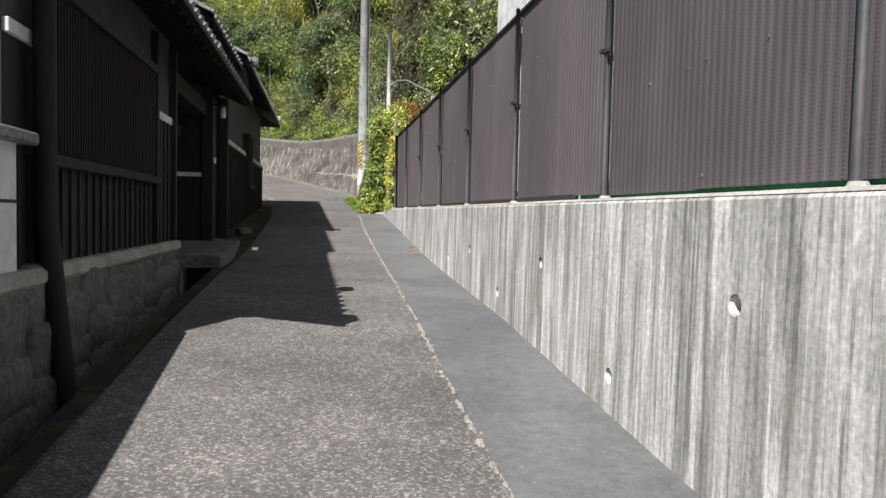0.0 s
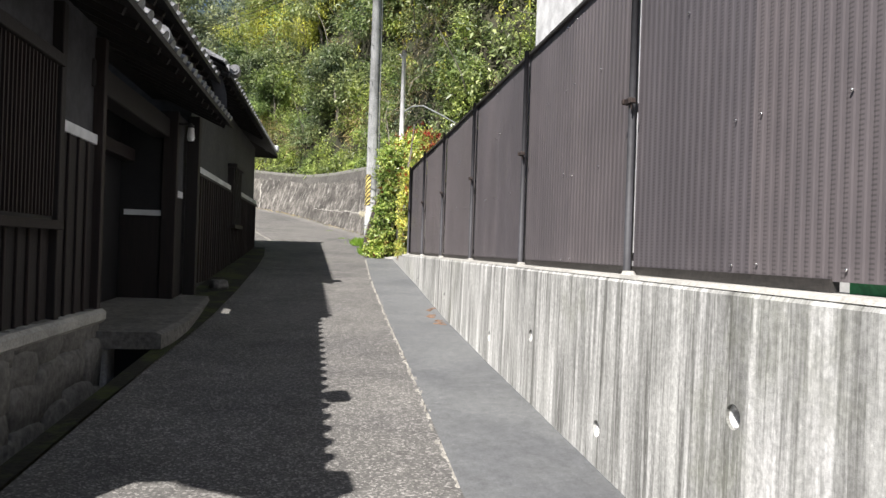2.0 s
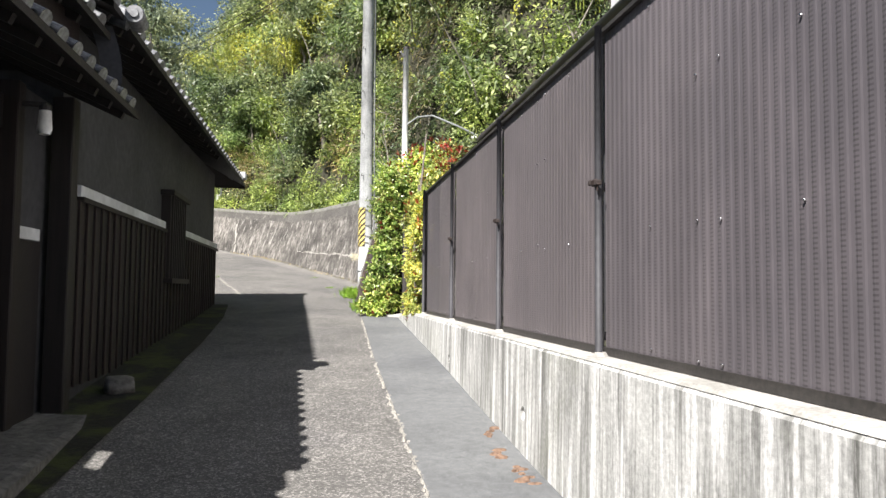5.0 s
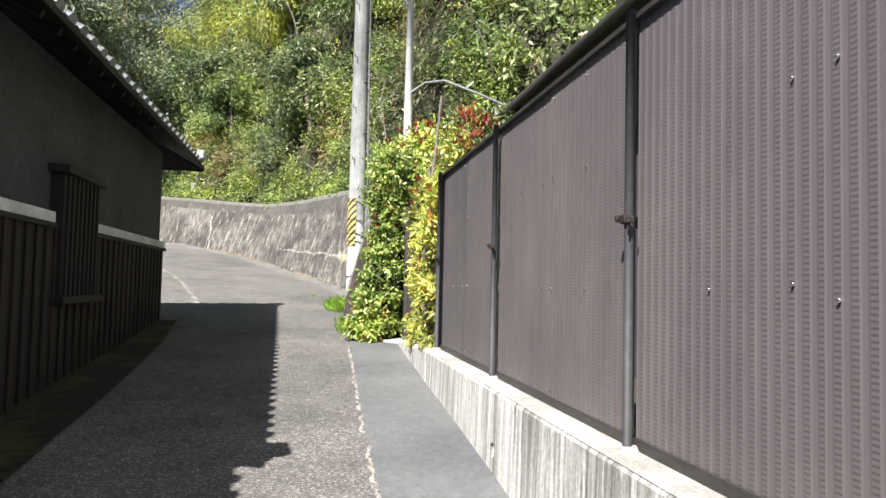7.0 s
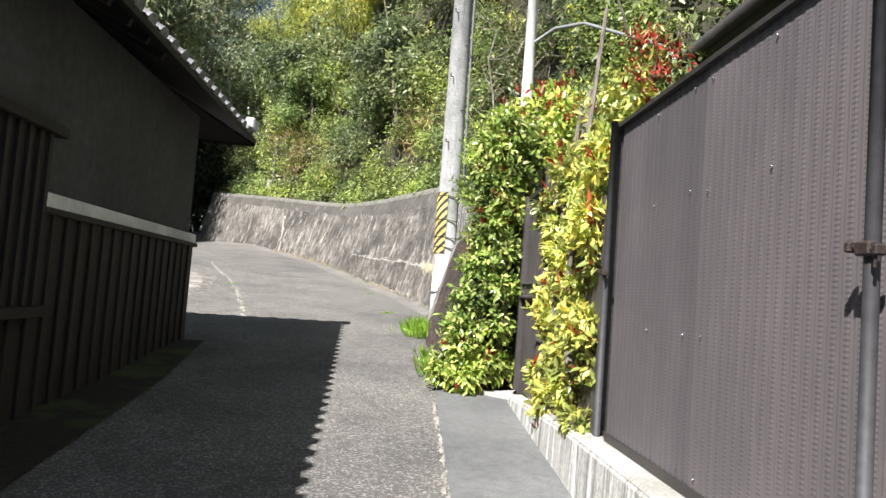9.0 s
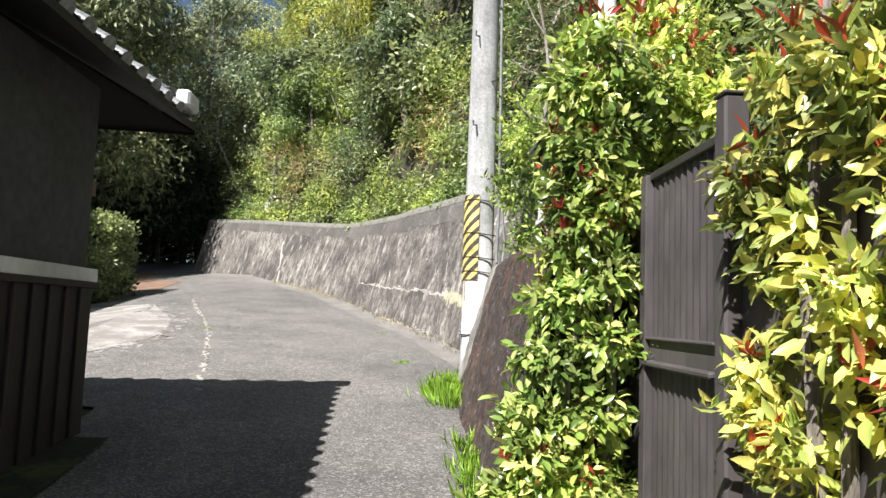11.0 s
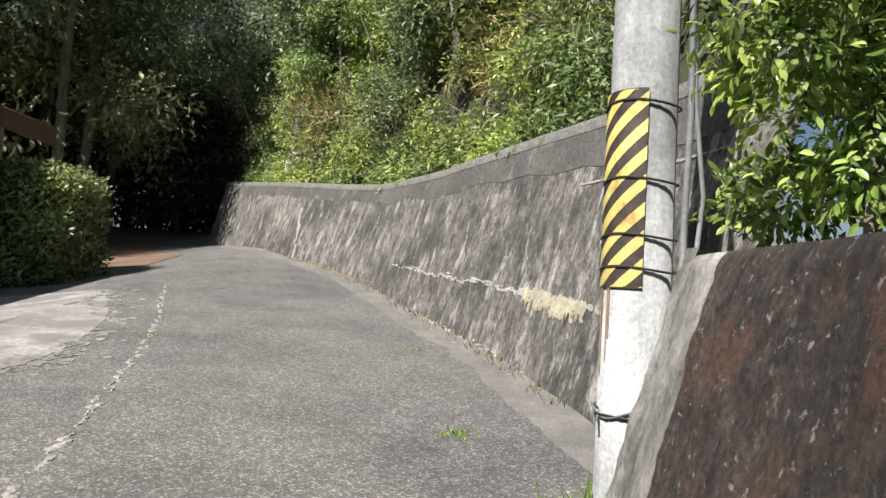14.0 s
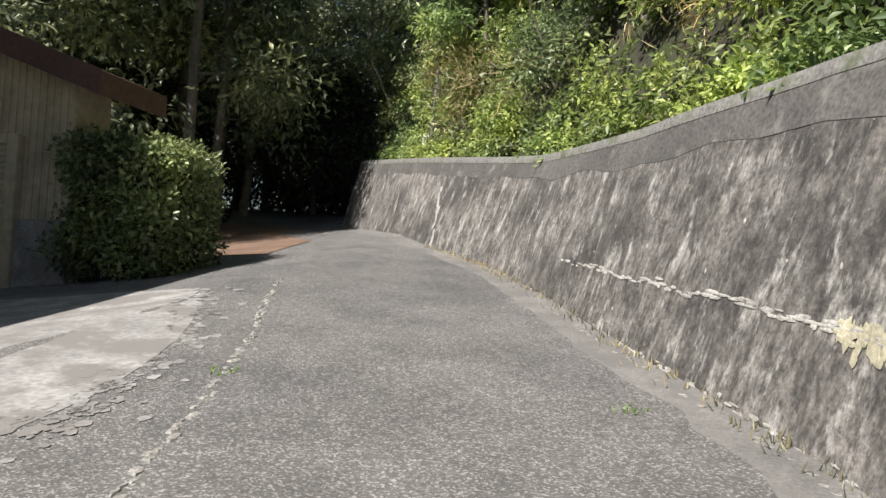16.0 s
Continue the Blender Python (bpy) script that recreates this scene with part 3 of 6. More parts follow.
md.operation, md.object, md.solver = "DIFFERENCE", cutter, "EXACT"
bpy.context.view_layer.update()
cut_mesh = bpy.data.meshes.new_from_object(fwall.evaluated_get(bpy.context.evaluated_depsgraph_get()))
fwall.modifiers.clear()
fwall.data = cut_mesh
bpy.data.objects.remove(cutter)
for y, z in HOLES:
    b = bmesh.new()
    n = 16
    for x0, x1, r in ((2.07, 2.2, 0.046), (2.07, 2.2, 0.040)):
        tube(b, [(x0, y, z), (x1, y, z)], r, n, False)
    part("weep_pipe", b, M_WHITE, fwall, "white plastic weep pipe")

# kerb at the end of the asphalt strip
bm = bmesh.new()
loft(bm, [[(x, y, lift(x, y) - 0.1), (x, y, z), (x + 0.05, y + 0.12, z), (x + 0.05, y + 0.12, lift(x, y) - 0.1)] for x, y, z in
          ((2.12, 20.1, 1.43), (1.95, 20.2, 1.40), (1.7, 20.42, 1.385), (1.46, 20.6, 1.38))])
bm.faces.new([bm.verts[i] for i in (12, 13, 14, 15)] if bm.verts.ensure_lookup_table() is None else [])
tagged(part("kerb", bm, M_CAP), "pale concrete kerb closing the asphalt strip", "kerb", kind="structure")
b = bmesh.new()
box(b, 2.32, 30, -8, 21.0, -1.5, 1.32)
tagged(part("yard", b, M_SOIL), "earth yard behind the fence", "ground", kind="structure")

# ---- fence of perforated sheets on steel pipes ----
part("coping", loft(bmesh.new(), [[(2.07, y, prof(y) - 0.012), (2.088, y, prof(y) + 0.004), (2.325, y, prof(y) + 0.004)] for y in wy]), M_CAP, fwall, "pale trowelled top")
# Black plugs added in the weep pipes for the dark inside the holes
for y, z in HOLES:
    part("bore", tube(bmesh.new(), [(2.125, y, z), (2.13, y, z)], 0.0395, 14), M_BLACK, fwall)
fence = thing("fence", "tall brown perforated sheet-metal fence on a concrete wall", "fence")
POSTS = [-3.95, -1.79, 0.37, 2.53, 4.69, 6.85, 9.01, 11.18, 13.35, 15.51, 17.72]


def panel_mesh(width, z0, z1):
    bm = bmesh.new()
    n = int(round(width / 0.06))
    top, low = [], []
    cols = []
    for i in range(n):
        y = i * 0.06
        cols += [(y, 0.0), (y + 0.025, 0.0), (y + 0.034, 0.0016), (y + 0.052, 0.0016)]
    cols.append((n * 0.06, 0.0))
    loft(bm, [[(dx, y, z) for y, dx in cols] for z in (z0, (z0 + z1) / 2, z1)])
    return mesh_of(bm, "panel", M_FENCE)


PANEL = panel_mesh(1.08, 1.535, 3.26)
b = bmesh.new()
bmesh.ops.create_uvsphere(b, u_segments=8, v_segments=5, radius=0.0055)
SCREW = mesh_of(b, "screw", M_CHROME, True)
for a, c in zip(POSTS, POSTS[1:]):
    for h in (0, 1):
        y = a + h * 1.08
        p = piece("panel", PANEL, fence, Matrix.Translation((2.205 + 0.004 * h + random.uniform(0, 0.003), y, random.uniform(-0.008, 0.008))))
        for z in (1.58, 2.15, 2.75, 3.2):
            piece("screw", SCREW, p, Matrix.Translation((-0.006, 1.02 - 0.9 * h, z + random.uniform(-0.02, 0.02))))
            if random.random() < 0.5:
                piece("screw", SCREW, p, Matrix.Translation((-0.006, 0.54, z - 0.005)))
b = bmesh.new()
tube(b, [(0, 0, 1.46), (0, 0, 3.29)], 0.0195, 12)
POST = mesh_of(b, "post", M_PIPE, True)
b = bmesh.new()
box(b, -0.045, -0.015, -0.045, 0.045, -0.028, 0.028, 0.008)
tube(b, [(-0.03, -0.085, -0.012), (-0.03, 0.085, 0.012)], 0.011, 8)
box(b, -0.05, -0.01, -0.095, -0.065, -0.03, 0.012, 0.006)
box(b, -0.05, -0.01, 0.062, 0.095, -0.012, 0.03, 0.006)
tube(b, [(-0.036, -0.075, -0.02), (-0.036, -0.07, -0.075)], 0.006, 6)
CLAMP = mesh_of(b, "clamp", M_RUST)
b = bmesh.new()
bmesh.ops.create_cone(b, cap_ends=True, segments=12, radius1=0.045, radius2=0.03, depth=0.03)
FOOTING = mesh_of(b, "mortar_footing", M_CAP)
for y in POSTS:
    p = piece("post", POST, fence, Matrix.Translation((2.158, y - 0.04, 0)))
    piece("clamp", CLAMP, p, Matrix.Translation((0.004, 0, 2.43)) @ Matrix.Diagonal((0.8, 0.66, 0.66, 1)))
    piece("mortar_footing", FOOTING, p, Matrix.Translation((0.01, 0, 1.51)))
for z, x in ((1.6, 2.255), (2.43, 2.255), (3.22, 2.255)):
    part("rail", tube(bmesh.new(), [(x, -5, z), (x, 17.75, z)], 0.0243, 8), M_PIPE, fence, smooth=True)
part("top_cap", boxed(2.185, 2.245, -5, 17.75, 3.262, 3.285), M_DARKMETAL, fence, "dark metal edge strip")
part("bottom_channel", boxed(2.2, 2.235, 5.3, 17.75, 1.507, 1.55), M_DARKMETAL, fence, "dark metal bottom channel")
part("end_edge", boxed(2.18, 2.24, 17.73, 17.77, 1.5, 3.28), M_DARKMETAL, fence)
b = bmesh.new()
loft(b, [[(2.235 + 0.03 * math.sin(y * 3), y, 1.44), (2.23, y, 1.575 + 0.012 * math.sin(y * 2.1))] for y in [-5 + 0.25 * i for i in range(42)]])
tagged(part("ground_net", b, M_GREEN), "green plastic net showing under the fence", "net")

# gate panel between the climbing shrubs
gate = thing("yard_gate", "closed brown perforated metal yard gate with a cross rail", "gate")
b = bmesh.new()
cols = []
for i in range(13):
    cols += [(0.07 * i, 0.0), (0.07 * i + 0.022, 0.0), (0.07 * i + 0.036, 0.009), (0.07 * i + 0.054, 0.009)]
loft(b, [[(2.19 + d, 19.36 + y, z) for y, d in cols] for z in (1.4, 2.3, 3.19)])
part("gate_sheet", b, M_GATE, gate, smooth=True)
part("stile", boxed(2.15, 2.21, 20.22, 20.30, 1.38, 3.2, 0.005), M_GATE, gate)
part("stile", boxed(2.155, 2.21, 19.38, 19.44, 1.38, 3.2, 0.005), M_GATE, gate)
part("gate_post", boxed(2.13, 2.23, 19.29, 19.375, 1.38, 3.32, 0.010), M_GATE, gate)
part("post_cap", boxed(2.124, 2.236, 19.284, 19.381, 3.32, 3.335, 0.005), M_GATE, gate)
part("top_rail", boxed(2.17, 2.23, 19.38, 20.24, 3.17, 3.21, 0.005), M_DARKMETAL, gate)
part("cross_rail", boxed(2.172, 2.19, 19.44, 20.22, 2.27, 2.40, 0.003), M_GATE, gate)
part("rail_lip", boxed(2.15, 2.19, 19.44, 20.22, 2.388, 2.402, 0.004), M_GATE, gate)
part("rail_lip", boxed(2.135, 2.19, 19.44, 20.22, 2.262, 2.29, 0.008), M_GATE, gate)
for y, z in ((20.16, 2.365), (20.16, 2.31), (20.09, 2.365), (19.44, 2.365), (19.44, 2.31)):
    piece("bolt", SCREW, gate, Matrix.Translation((2.169, y, z)))
part("wing", boxed(2.19, 2.23, 20.30, 20.85, 1.38, 2.95, 0.004), M_GATE, gate)
part("wing", boxed(2.19, 2.23, 17.78, 19.29, 1.38, 2.9, 0.004), M_GATE, gate)

# ---- brown mossy wall and terrace by the pole ----
bm = bmesh.new()
rows = []
for i in range(132):
    y = 20.64 + (24.17 - 20.64) * i / 131
    g = lift(1.5, y) - 0.2
    r = []
    for k in range(57):
        u = k / 56
        z = g + (3.04 - g) * u
        x = 1.43 + 0.42 * u + sum(a * noise.noise(Vector((y * f, z * f, f))) for a, f in ((0.022, 3.5), (0.013, 9), (0.009, 22)))
        if u > 0.95:
            x += 0.9 * (u - 0.95)
        r.append((x, y, z - (0.03 if k == 56 else 0)))
    r += [(2.6, y, 3.03), (2.6, y, 1.0)]
    rows.append(r)
loft(bm, rows[:116])
bm.faces.new([bm.verts.new(q) for q in rows[0]])
grey_rows = rows[115:]
tagged(part("wall_terrace", bm, M_BWALL, smooth=True), "rough retaining wall covered in rust-brown moss", "wall", kind="structure")
bm = bmesh.new()
loft(bm, [[(1.43 + 0.42 * u + 0.01 - 0.02 * v, 24.165 + 0.06 * v, 1.4 + 1.645 * u) for u in [k / 10 for k in range(11)]] for v in (-1.2, 0.0)] +
     [[(1.55 + 0.42 * u + e, 24.24 + e * 1.2, 1.4 + 1.645 * u) for u in [k / 10 for k in range(11)]] for e in (0.0, 0.25)])
loft(bm, grey_rows)
tagged(part("wall_terrace_return", bm, M_BGREY, smooth=True), "smooth grey concrete corner of the terrace wall", "wall", kind="structure")
bm = bmesh.new()
loft(bm, [[(x, y, 3.0 + 0.05 * noise.noise(Vector((x, y, 0))) + 0.10 * max(0, x - 3)) for x in (1.88, 2.2, 2.6, 3.2, 4, 6, 9, 14)] for y in (20.5, 22, 23, 24.15)])
loft(bm, [[(x, y, 3.0 + 0.05 * noise.noise(Vector((x, y, 0))) + 0.10 * max(0, x - 3)) for x in (3.2, 4, 6, 9, 14)] for y in (24.15, 25, 27, 30)])
tagged(part("terrace_soil", bm, M_SOIL, smooth=True), "dark planted soil on top of the terrace", "ground", kind="structure")
tagged(part("wall_terrace_end", boxed(1.9, 14, 20.7, 20.9, 0.8, 3.0), M_BGREY), "concrete end wall of the terrace", "wall", kind="structure")

# ---- long curved retaining wall ----
FOOT = [(2.15, 24.6), (1.95, 25.6), (1.80, 26.3), (1.45, 27.75), (0.87, 29.25), (-0.05, 31.7), (-0.84, 33.6), (-1.56, 35.04), (-2.72, 36.65), (-4.77, 40.3), (-6.2, 42.9), (-7.6, 45.3)]
TOPZ = [(24, 4.28), (26, 4.33), (27.5, 4.41), (28.3, 4.46), (31, 4.49), (33, 4.57), (34, 4.63), (37, 5.0), (38.3, 5.17), (43.85, 5.83), (46, 6.1)]


def along(line, step):
    out = []
    for (xa, ya), (xb, yb) in zip(line, line[1:]):
        n = max(1, int(math.hypot(xb - xa, yb - ya) / step))
        out += [(xa + (xb - xa) * i / n, ya + (yb - ya) * i / n) for i in range(n)]
    return out + [line[-1]]


def smooth_line(line, k=3):
    for _ in range(k):
        line = [line[0]] + [((a[0] + 2 * b[0] + c[0]) / 4, (a[1] + 2 * b[1] + c[1]) / 4) for a, b, c in zip(line, line[1:], line[2:])] + [line[-1]]
    return line


FOOTLINE = smooth_line(along(FOOT, 0.3), 6)


def right_of(line, i):
    a, b = line[max(0, i - 1)], line[min(len(line) - 1, i + 1)]
    d = math.hypot(b[0] - a[0], b[1] - a[1])
    return (b[1] - a[1]) / d, -(b[0] - a[0]) / d


BATTER = 0.5
bm = bmesh.new()
rows = []
for i, (x, y) in enumerate(FOOTLINE):
    nx, ny = right_of(FOOTLINE, i)
    g, t = lift(x, y) - 0.15, float(np.interp(y, [p[0] for p in TOPZ], [p[1] for p in TOPZ]))
    r = []
    for k in range(22):
        u = k / 21
        o = BATTER * u + 0.035 * noise.noise(Vector((x * 1.2, y * 1.2, u * 2.5)))
        r.append((x + nx * o, y + ny * o, g + (t - 0.05 - g) * u))
    for o, dz in ((BATTER + 0.05, 0.0), (BATTER + 0.30, 0.015), (BATTER + 0.34, -0.4)):
        r.append((x + nx * o, y + ny * o, t + dz))
    rows.append(r)
loft(bm, rows)
ex, ey = FOOTLINE[-1]
last = rows[-1]
loft(bm, [last, [(p[0] + 3.0, p[1] + 1.8, p[2] + 0.2) for p in last]])
bm.verts.ensure_lookup_table()
runs = np.concatenate([[0], np.cumsum([math.hypot(b[0] - a[0], b[1] - a[1]) for a, b in zip(FOOTLINE, FOOTLINE[1:])])])
wall_run = []
for i, r in enumerate(rows):
    for k, q in enumerate(r):
        wall_run += [runs[i] + 0.12 * q[2], q[2], 0.0]
for q in list(last) * 2:
    wall_run += [runs[-1] + 0.3 * q[0], q[2], 0.0]
rwall = tagged(part("wall_retaining", bm, M_RWALL, smooth=True), "long curved weathered concrete retaining wall with streaks", "wall", kind="structure")


at = rwall.data.attributes.new("wall_run", "FLOAT_VECTOR", "POINT")
at.data.foreach_set("vector", wall_run[:3 * len(rwall.data.vertices)])


def wall_point(y, u, out=0.007):
    """A place just off the face of the curved wall at height share u."""
    k = 0
    while k < len(FOOTLINE) - 2 and FOOTLINE[k + 1][1] < y:
        k += 1
    f = (y - FOOTLINE[k][1]) / (FOOTLINE[k + 1][1] - FOOTLINE[k][1])
    ends = []
    for i in (k, k + 1):
        x, yy = FOOTLINE[i]
        nx, ny = right_of(FOOTLINE, i)
        g, t = lift(x, yy) - 0.15, float(np.interp(yy, [p[0] for p in TOPZ], [p[1] for p in TOPZ])) - 0.05
        o = BATTER * u + 0.035 * noise.noise(Vector((x * 1.2, yy * 1.2, u * 2.5))) - out
        ends.append(Vector((x + nx * o, yy + ny * o, g + (t - g) * u)))
    return ends[0].lerp(ends[1], f)


def wall_patch(name, label, spots, material, seed):
    """Thin crusts of lime on the wall: rows of y, height share, half length, half height."""
    rp = random.Random(seed)
    b = bmesh.new()
    for y, u, l, h in spots:
        n = 12
        hu = h / 2.1
        ring = [b.verts.new(wall_point(y + l * 0.9 * math.cos(6.283 * k / n) * rp.uniform(0.75, 1.12), u + hu * math.sin(6.283 * k / n) * rp.uniform(0.65, 1.2))) for k in range(n)]
        mid = b.verts.new(wall_point(y, u, 0.010))
        for k in range(n):
            b.faces.new((ring[k], ring[(k + 1) % n], mid))
    bmesh.ops.recalc_face_normals(b, faces=b.faces)
    return part(name, b, material, rwall, label)


rp = random.Random(2)
M_LIME = rough_surface("lime_crust", (0.30, 0.285, 0.255), (0.52, 0.50, 0.455), 40, 5, 0.9, 0.6)
M_LIMEYEL = rough_surface("yellow_lime_crust", (0.38, 0.35, 0.23), (0.52, 0.48, 0.35), 40, 5, 0.9, 0.6)
wall_patch("lime_line", "pale lime line along the joint", [(25.3 + 0.03 * k + rp.uniform(-0.04, 0.04), 0.37 - 0.0002 * k + 0.007 * math.sin(k * 0.17) + rp.gauss(0, 0.006), rp.uniform(0.03, 0.10), rp.uniform(0.005, 0.018)) for k in range(230) if rp.random() < 0.9 - 0.002 * k], M_LIME, 3)
wall_patch("lime_drip", "yellowish lime drips", [(rp.uniform(26.6, 27.85), 0.368 - abs(rp.gauss(0, 0.024)), rp.uniform(0.008, 0.05), rp.uniform(0.012, 0.05)) for k in range(230)], M_LIMEYEL, 4)
wall_patch("lime_streak", "white lime streak", [(36.75 + 0.035 * k + rp.uniform(-0.05, 0.05), 0.08 + 0.055 * k, rp.uniform(0.04, 0.11), rp.uniform(0.06, 0.12)) for k in range(12)], M_LIME, 5)
wall_patch("lime_streak", "white lime streak", [(26.55 - 0.018 * k, 0.60 + 0.028 * k, rp.uniform(0.01, 0.02), 0.10) for k in range(12)] + [(26.75 - 0.016 * k, 0.70 + 0.03 * k, rp.uniform(0.008, 0.015), 0.09) for k in range(8)], M_LIME, 6)
wall_patch("lime_spot", "scattered white spots", [(rp.uniform(26, 42), rp.uniform(0.06, 0.85), rp.uniform(0.005, 0.018), rp.uniform(0.006, 0.028)) for k in range(60)], M_LIME, 7)
wall_patch("lime_line", "pale upper joint line", [(25.2 + 0.13 * k, 0.80 - 0.002 * k, rp.uniform(0.05, 0.12), 0.01) for k in range(16)], M_LIME, 8)
wall_patch("lime_foot", "crusted lime at the wall foot", [(27.5 + 0.055 * k, 0.08 + rp.gauss(0, 0.006), rp.uniform(0.02, 0.08), rp.uniform(0.005, 0.018)) for k in range(210) if rp.random() < 0.6], M_LIME, 9)

# smooth upper band and pale coping of the curved wall
b = bmesh.new()
ys = [24.8 + 0.3 * k for k in range(68)]
us = [0.84, 0.88, 0.92, 0.96, 0.985]
loft(b, [[wall_point(y, u + 0.05 * noise.noise(Vector((y * 1.1, 4, 0))) * (u < 0.85), 0.004) for u in us] for y in ys])
part("upper_band", b, M_BAND, rwall, "smoother grey upper band", True)
b = bmesh.new()
rws = []
for y in ys:
    p, q = wall_point(y, 0.972, 0.009), wall_point(y, 1.0, 0.0)
    out = (wall_point(y, 1.0, -0.3) - q).normalized()
    rws.append([p, q + Vector((0, 0, 0.045)) + out * 0.0, q + Vector((0, 0, 0.068)) + out * 0.05, q + Vector((0, 0, 0.072)) + out * 0.3])
loft(b, rws)
part("coping", b, M_COPING, rwall, "mossy rounded coping", True)

# pale gutter strip at the foot of the wall
b = bmesh.new()
rws = []
for i, (x, y) in enumerate(FOOTLINE):
    if 25.2 < y < 43:
        nx, ny = right_of(FOOTLINE, i)
        w = 0.34 + 0.12 * noise.noise(Vector((x * 2, y * 2, 0)))
        rws.append([(x - nx * o, y - ny * o, lift(x - nx * o, y - ny * o) + h) for o, h in ((-0.1, 0.03), (0.05, 0.014), (w * 0.5, 0.007), (w, 0.001), (w + 0.06, -0.012))])
loft(b, rws)
tagged(part("gutter", b, M_GUTTER, smooth=True), "pale concrete gutter strip along the wall foot", "gutter", kind="structure")
b = bmesh.new()
re_ = random.Random(31)
for k in range(420):
    yy = re_.uniform(25.0, 31.5)
    xx = float(np.interp(yy, [25.2, 27.3, 29.3, 31.3], [-2.9, -2.45, -3.05, -4.1])) + re_.gauss(-0.08, 0.15)
    r = re_.uniform(0.01, 0.065)
    n = 9
    b.faces.new([b.verts.new((xx + r * math.cos(6.283 * j / n) * re_.uniform(0.5, 1.2), yy + r * 1.3 * math.sin(6.283 * j / n) * re_.uniform(0.5, 1.2), 0.0)) for j in range(n)])
for v in b.verts:
    v.co.z = lift(v.co.x, v.co.y) + 0.005
tagged(part("apron_crumbs", b, M_APRON), "broken pale edge of the concrete apron", "pavement", kind="stuff")
# ---- hillside behind the wall ----
BASE = [(45, 16), (14, 21.5), (7, 24), (3.6, 25.2)] + [(x + right_of(FOOTLINE, i)[0] * 0.88, y + right_of(FOOTLINE, i)[1] * 0.88) for i, (x, y) in list(enumerate(FOOTLINE))[8::3]] + [(-7.5, 47), (-6.5, 52), (-4, 60)]
BASELINE = smooth_line(along(BASE, 0.8), 3)


def hill_point(i, d):
    x, y = BASELINE[i]
    nx, ny = right_of(BASELINE, i)
    top = float(np.interp(y, [p[0] for p in TOPZ], [p[1] for p in TOPZ])) - 0.1
    z = top + (0.3 * d if d < 0.5 else 0.15 + 3.6 * (d - 0.5) if d < 2.2 else 6.27 + 1.5 * (d - 2.2) if d < 8 else 14.97 + 0.9 * (d - 8))
    return Vector((x + nx * d, y + ny * d, z))


bm = bmesh.new()
loft(bm, [[hill_point(i, d) + Vector((0.3 * noise.noise(Vector((i * 0.4, d, 0))), 0, 0.3 * noise.noise(Vector((i * 0.4, d, 7))))) for d in (0.0, 0.5, 1.0, 1.6, 2.2, 3.5, 5, 8, 11, 15, 20)] for i in range(len(BASELINE))])
tagged(part("hillside", bm, M_SOIL, smooth=True), "steep dark earth bank under dense vegetation", "ground", kind="structure")


# ---- old houses along the lane ----
def boards(parent, x, y0, y1, z0, z1, w=0.19, batten=True):
    """Upright wall boards with cover battens, one object each."""
    n = max(1, int((y1 - y0) / w))
    w = (y1 - y0) / n
    bd = mesh_of(boxed(-0.02, 0.0, 0.003, w - 0.003, 0, z1 - z0, 0.003), "board", M_WOOD)
    bt = mesh_of(boxed(0.0, 0.022, -0.016, 0.016, 0, z1 - z0, 0.004), "batten", M_WOOD_BROWN)
    for i in range(n):
        piece("board", bd, parent, Matrix.Translation((x + random.uniform(-0.003, 0.003), y0 + i * w, z0)))
        if batten and i:
            piece("batten", bt, parent, Matrix.Translation((x, y0 + i * w, z0)))


b = bmesh.new()
seg = 8
ring = []
for k in range(seg + 1):
    a = math.pi * k / seg
    ring.append((0.075 * math.cos(a), 0.05 * math.sin(a)))
loft(b, [[(x, y, z + 0.012) for y, z in ring] for x in (0.0, -0.34)])
loft(b, [[(x, y * 0.8, z * 0.8 + 0.0) for y, z in ring] for x in (0.0, -0.34)])
fr = [b.verts.new((0.004, y, z + 0.012)) for y, z in ring]
lo = [b.verts.new((0.004, y, -0.016)) for y, z in ring]
for k in range(seg):
    b.faces.new((fr[k], fr[k + 1], lo[k + 1], lo[k]))
loft(b, [[(x, y, -0.012 - 0.02 * math.cos((y - 0.135) * 22)) for y in [0.06 + 0.15 * j / 6 for j in range(7)]] for x in (0.0, -0.34)])
loft(b, [[(0.003, y, z - 0.022 * math.cos((y - 0.135) * 22)) for y in [0.06 + 0.15 * j / 6 for j in range(7)]] for z in (-0.008, -0.05)])
EAVE_TILE = mesh_of(b, "eave_tile", M_TILE)


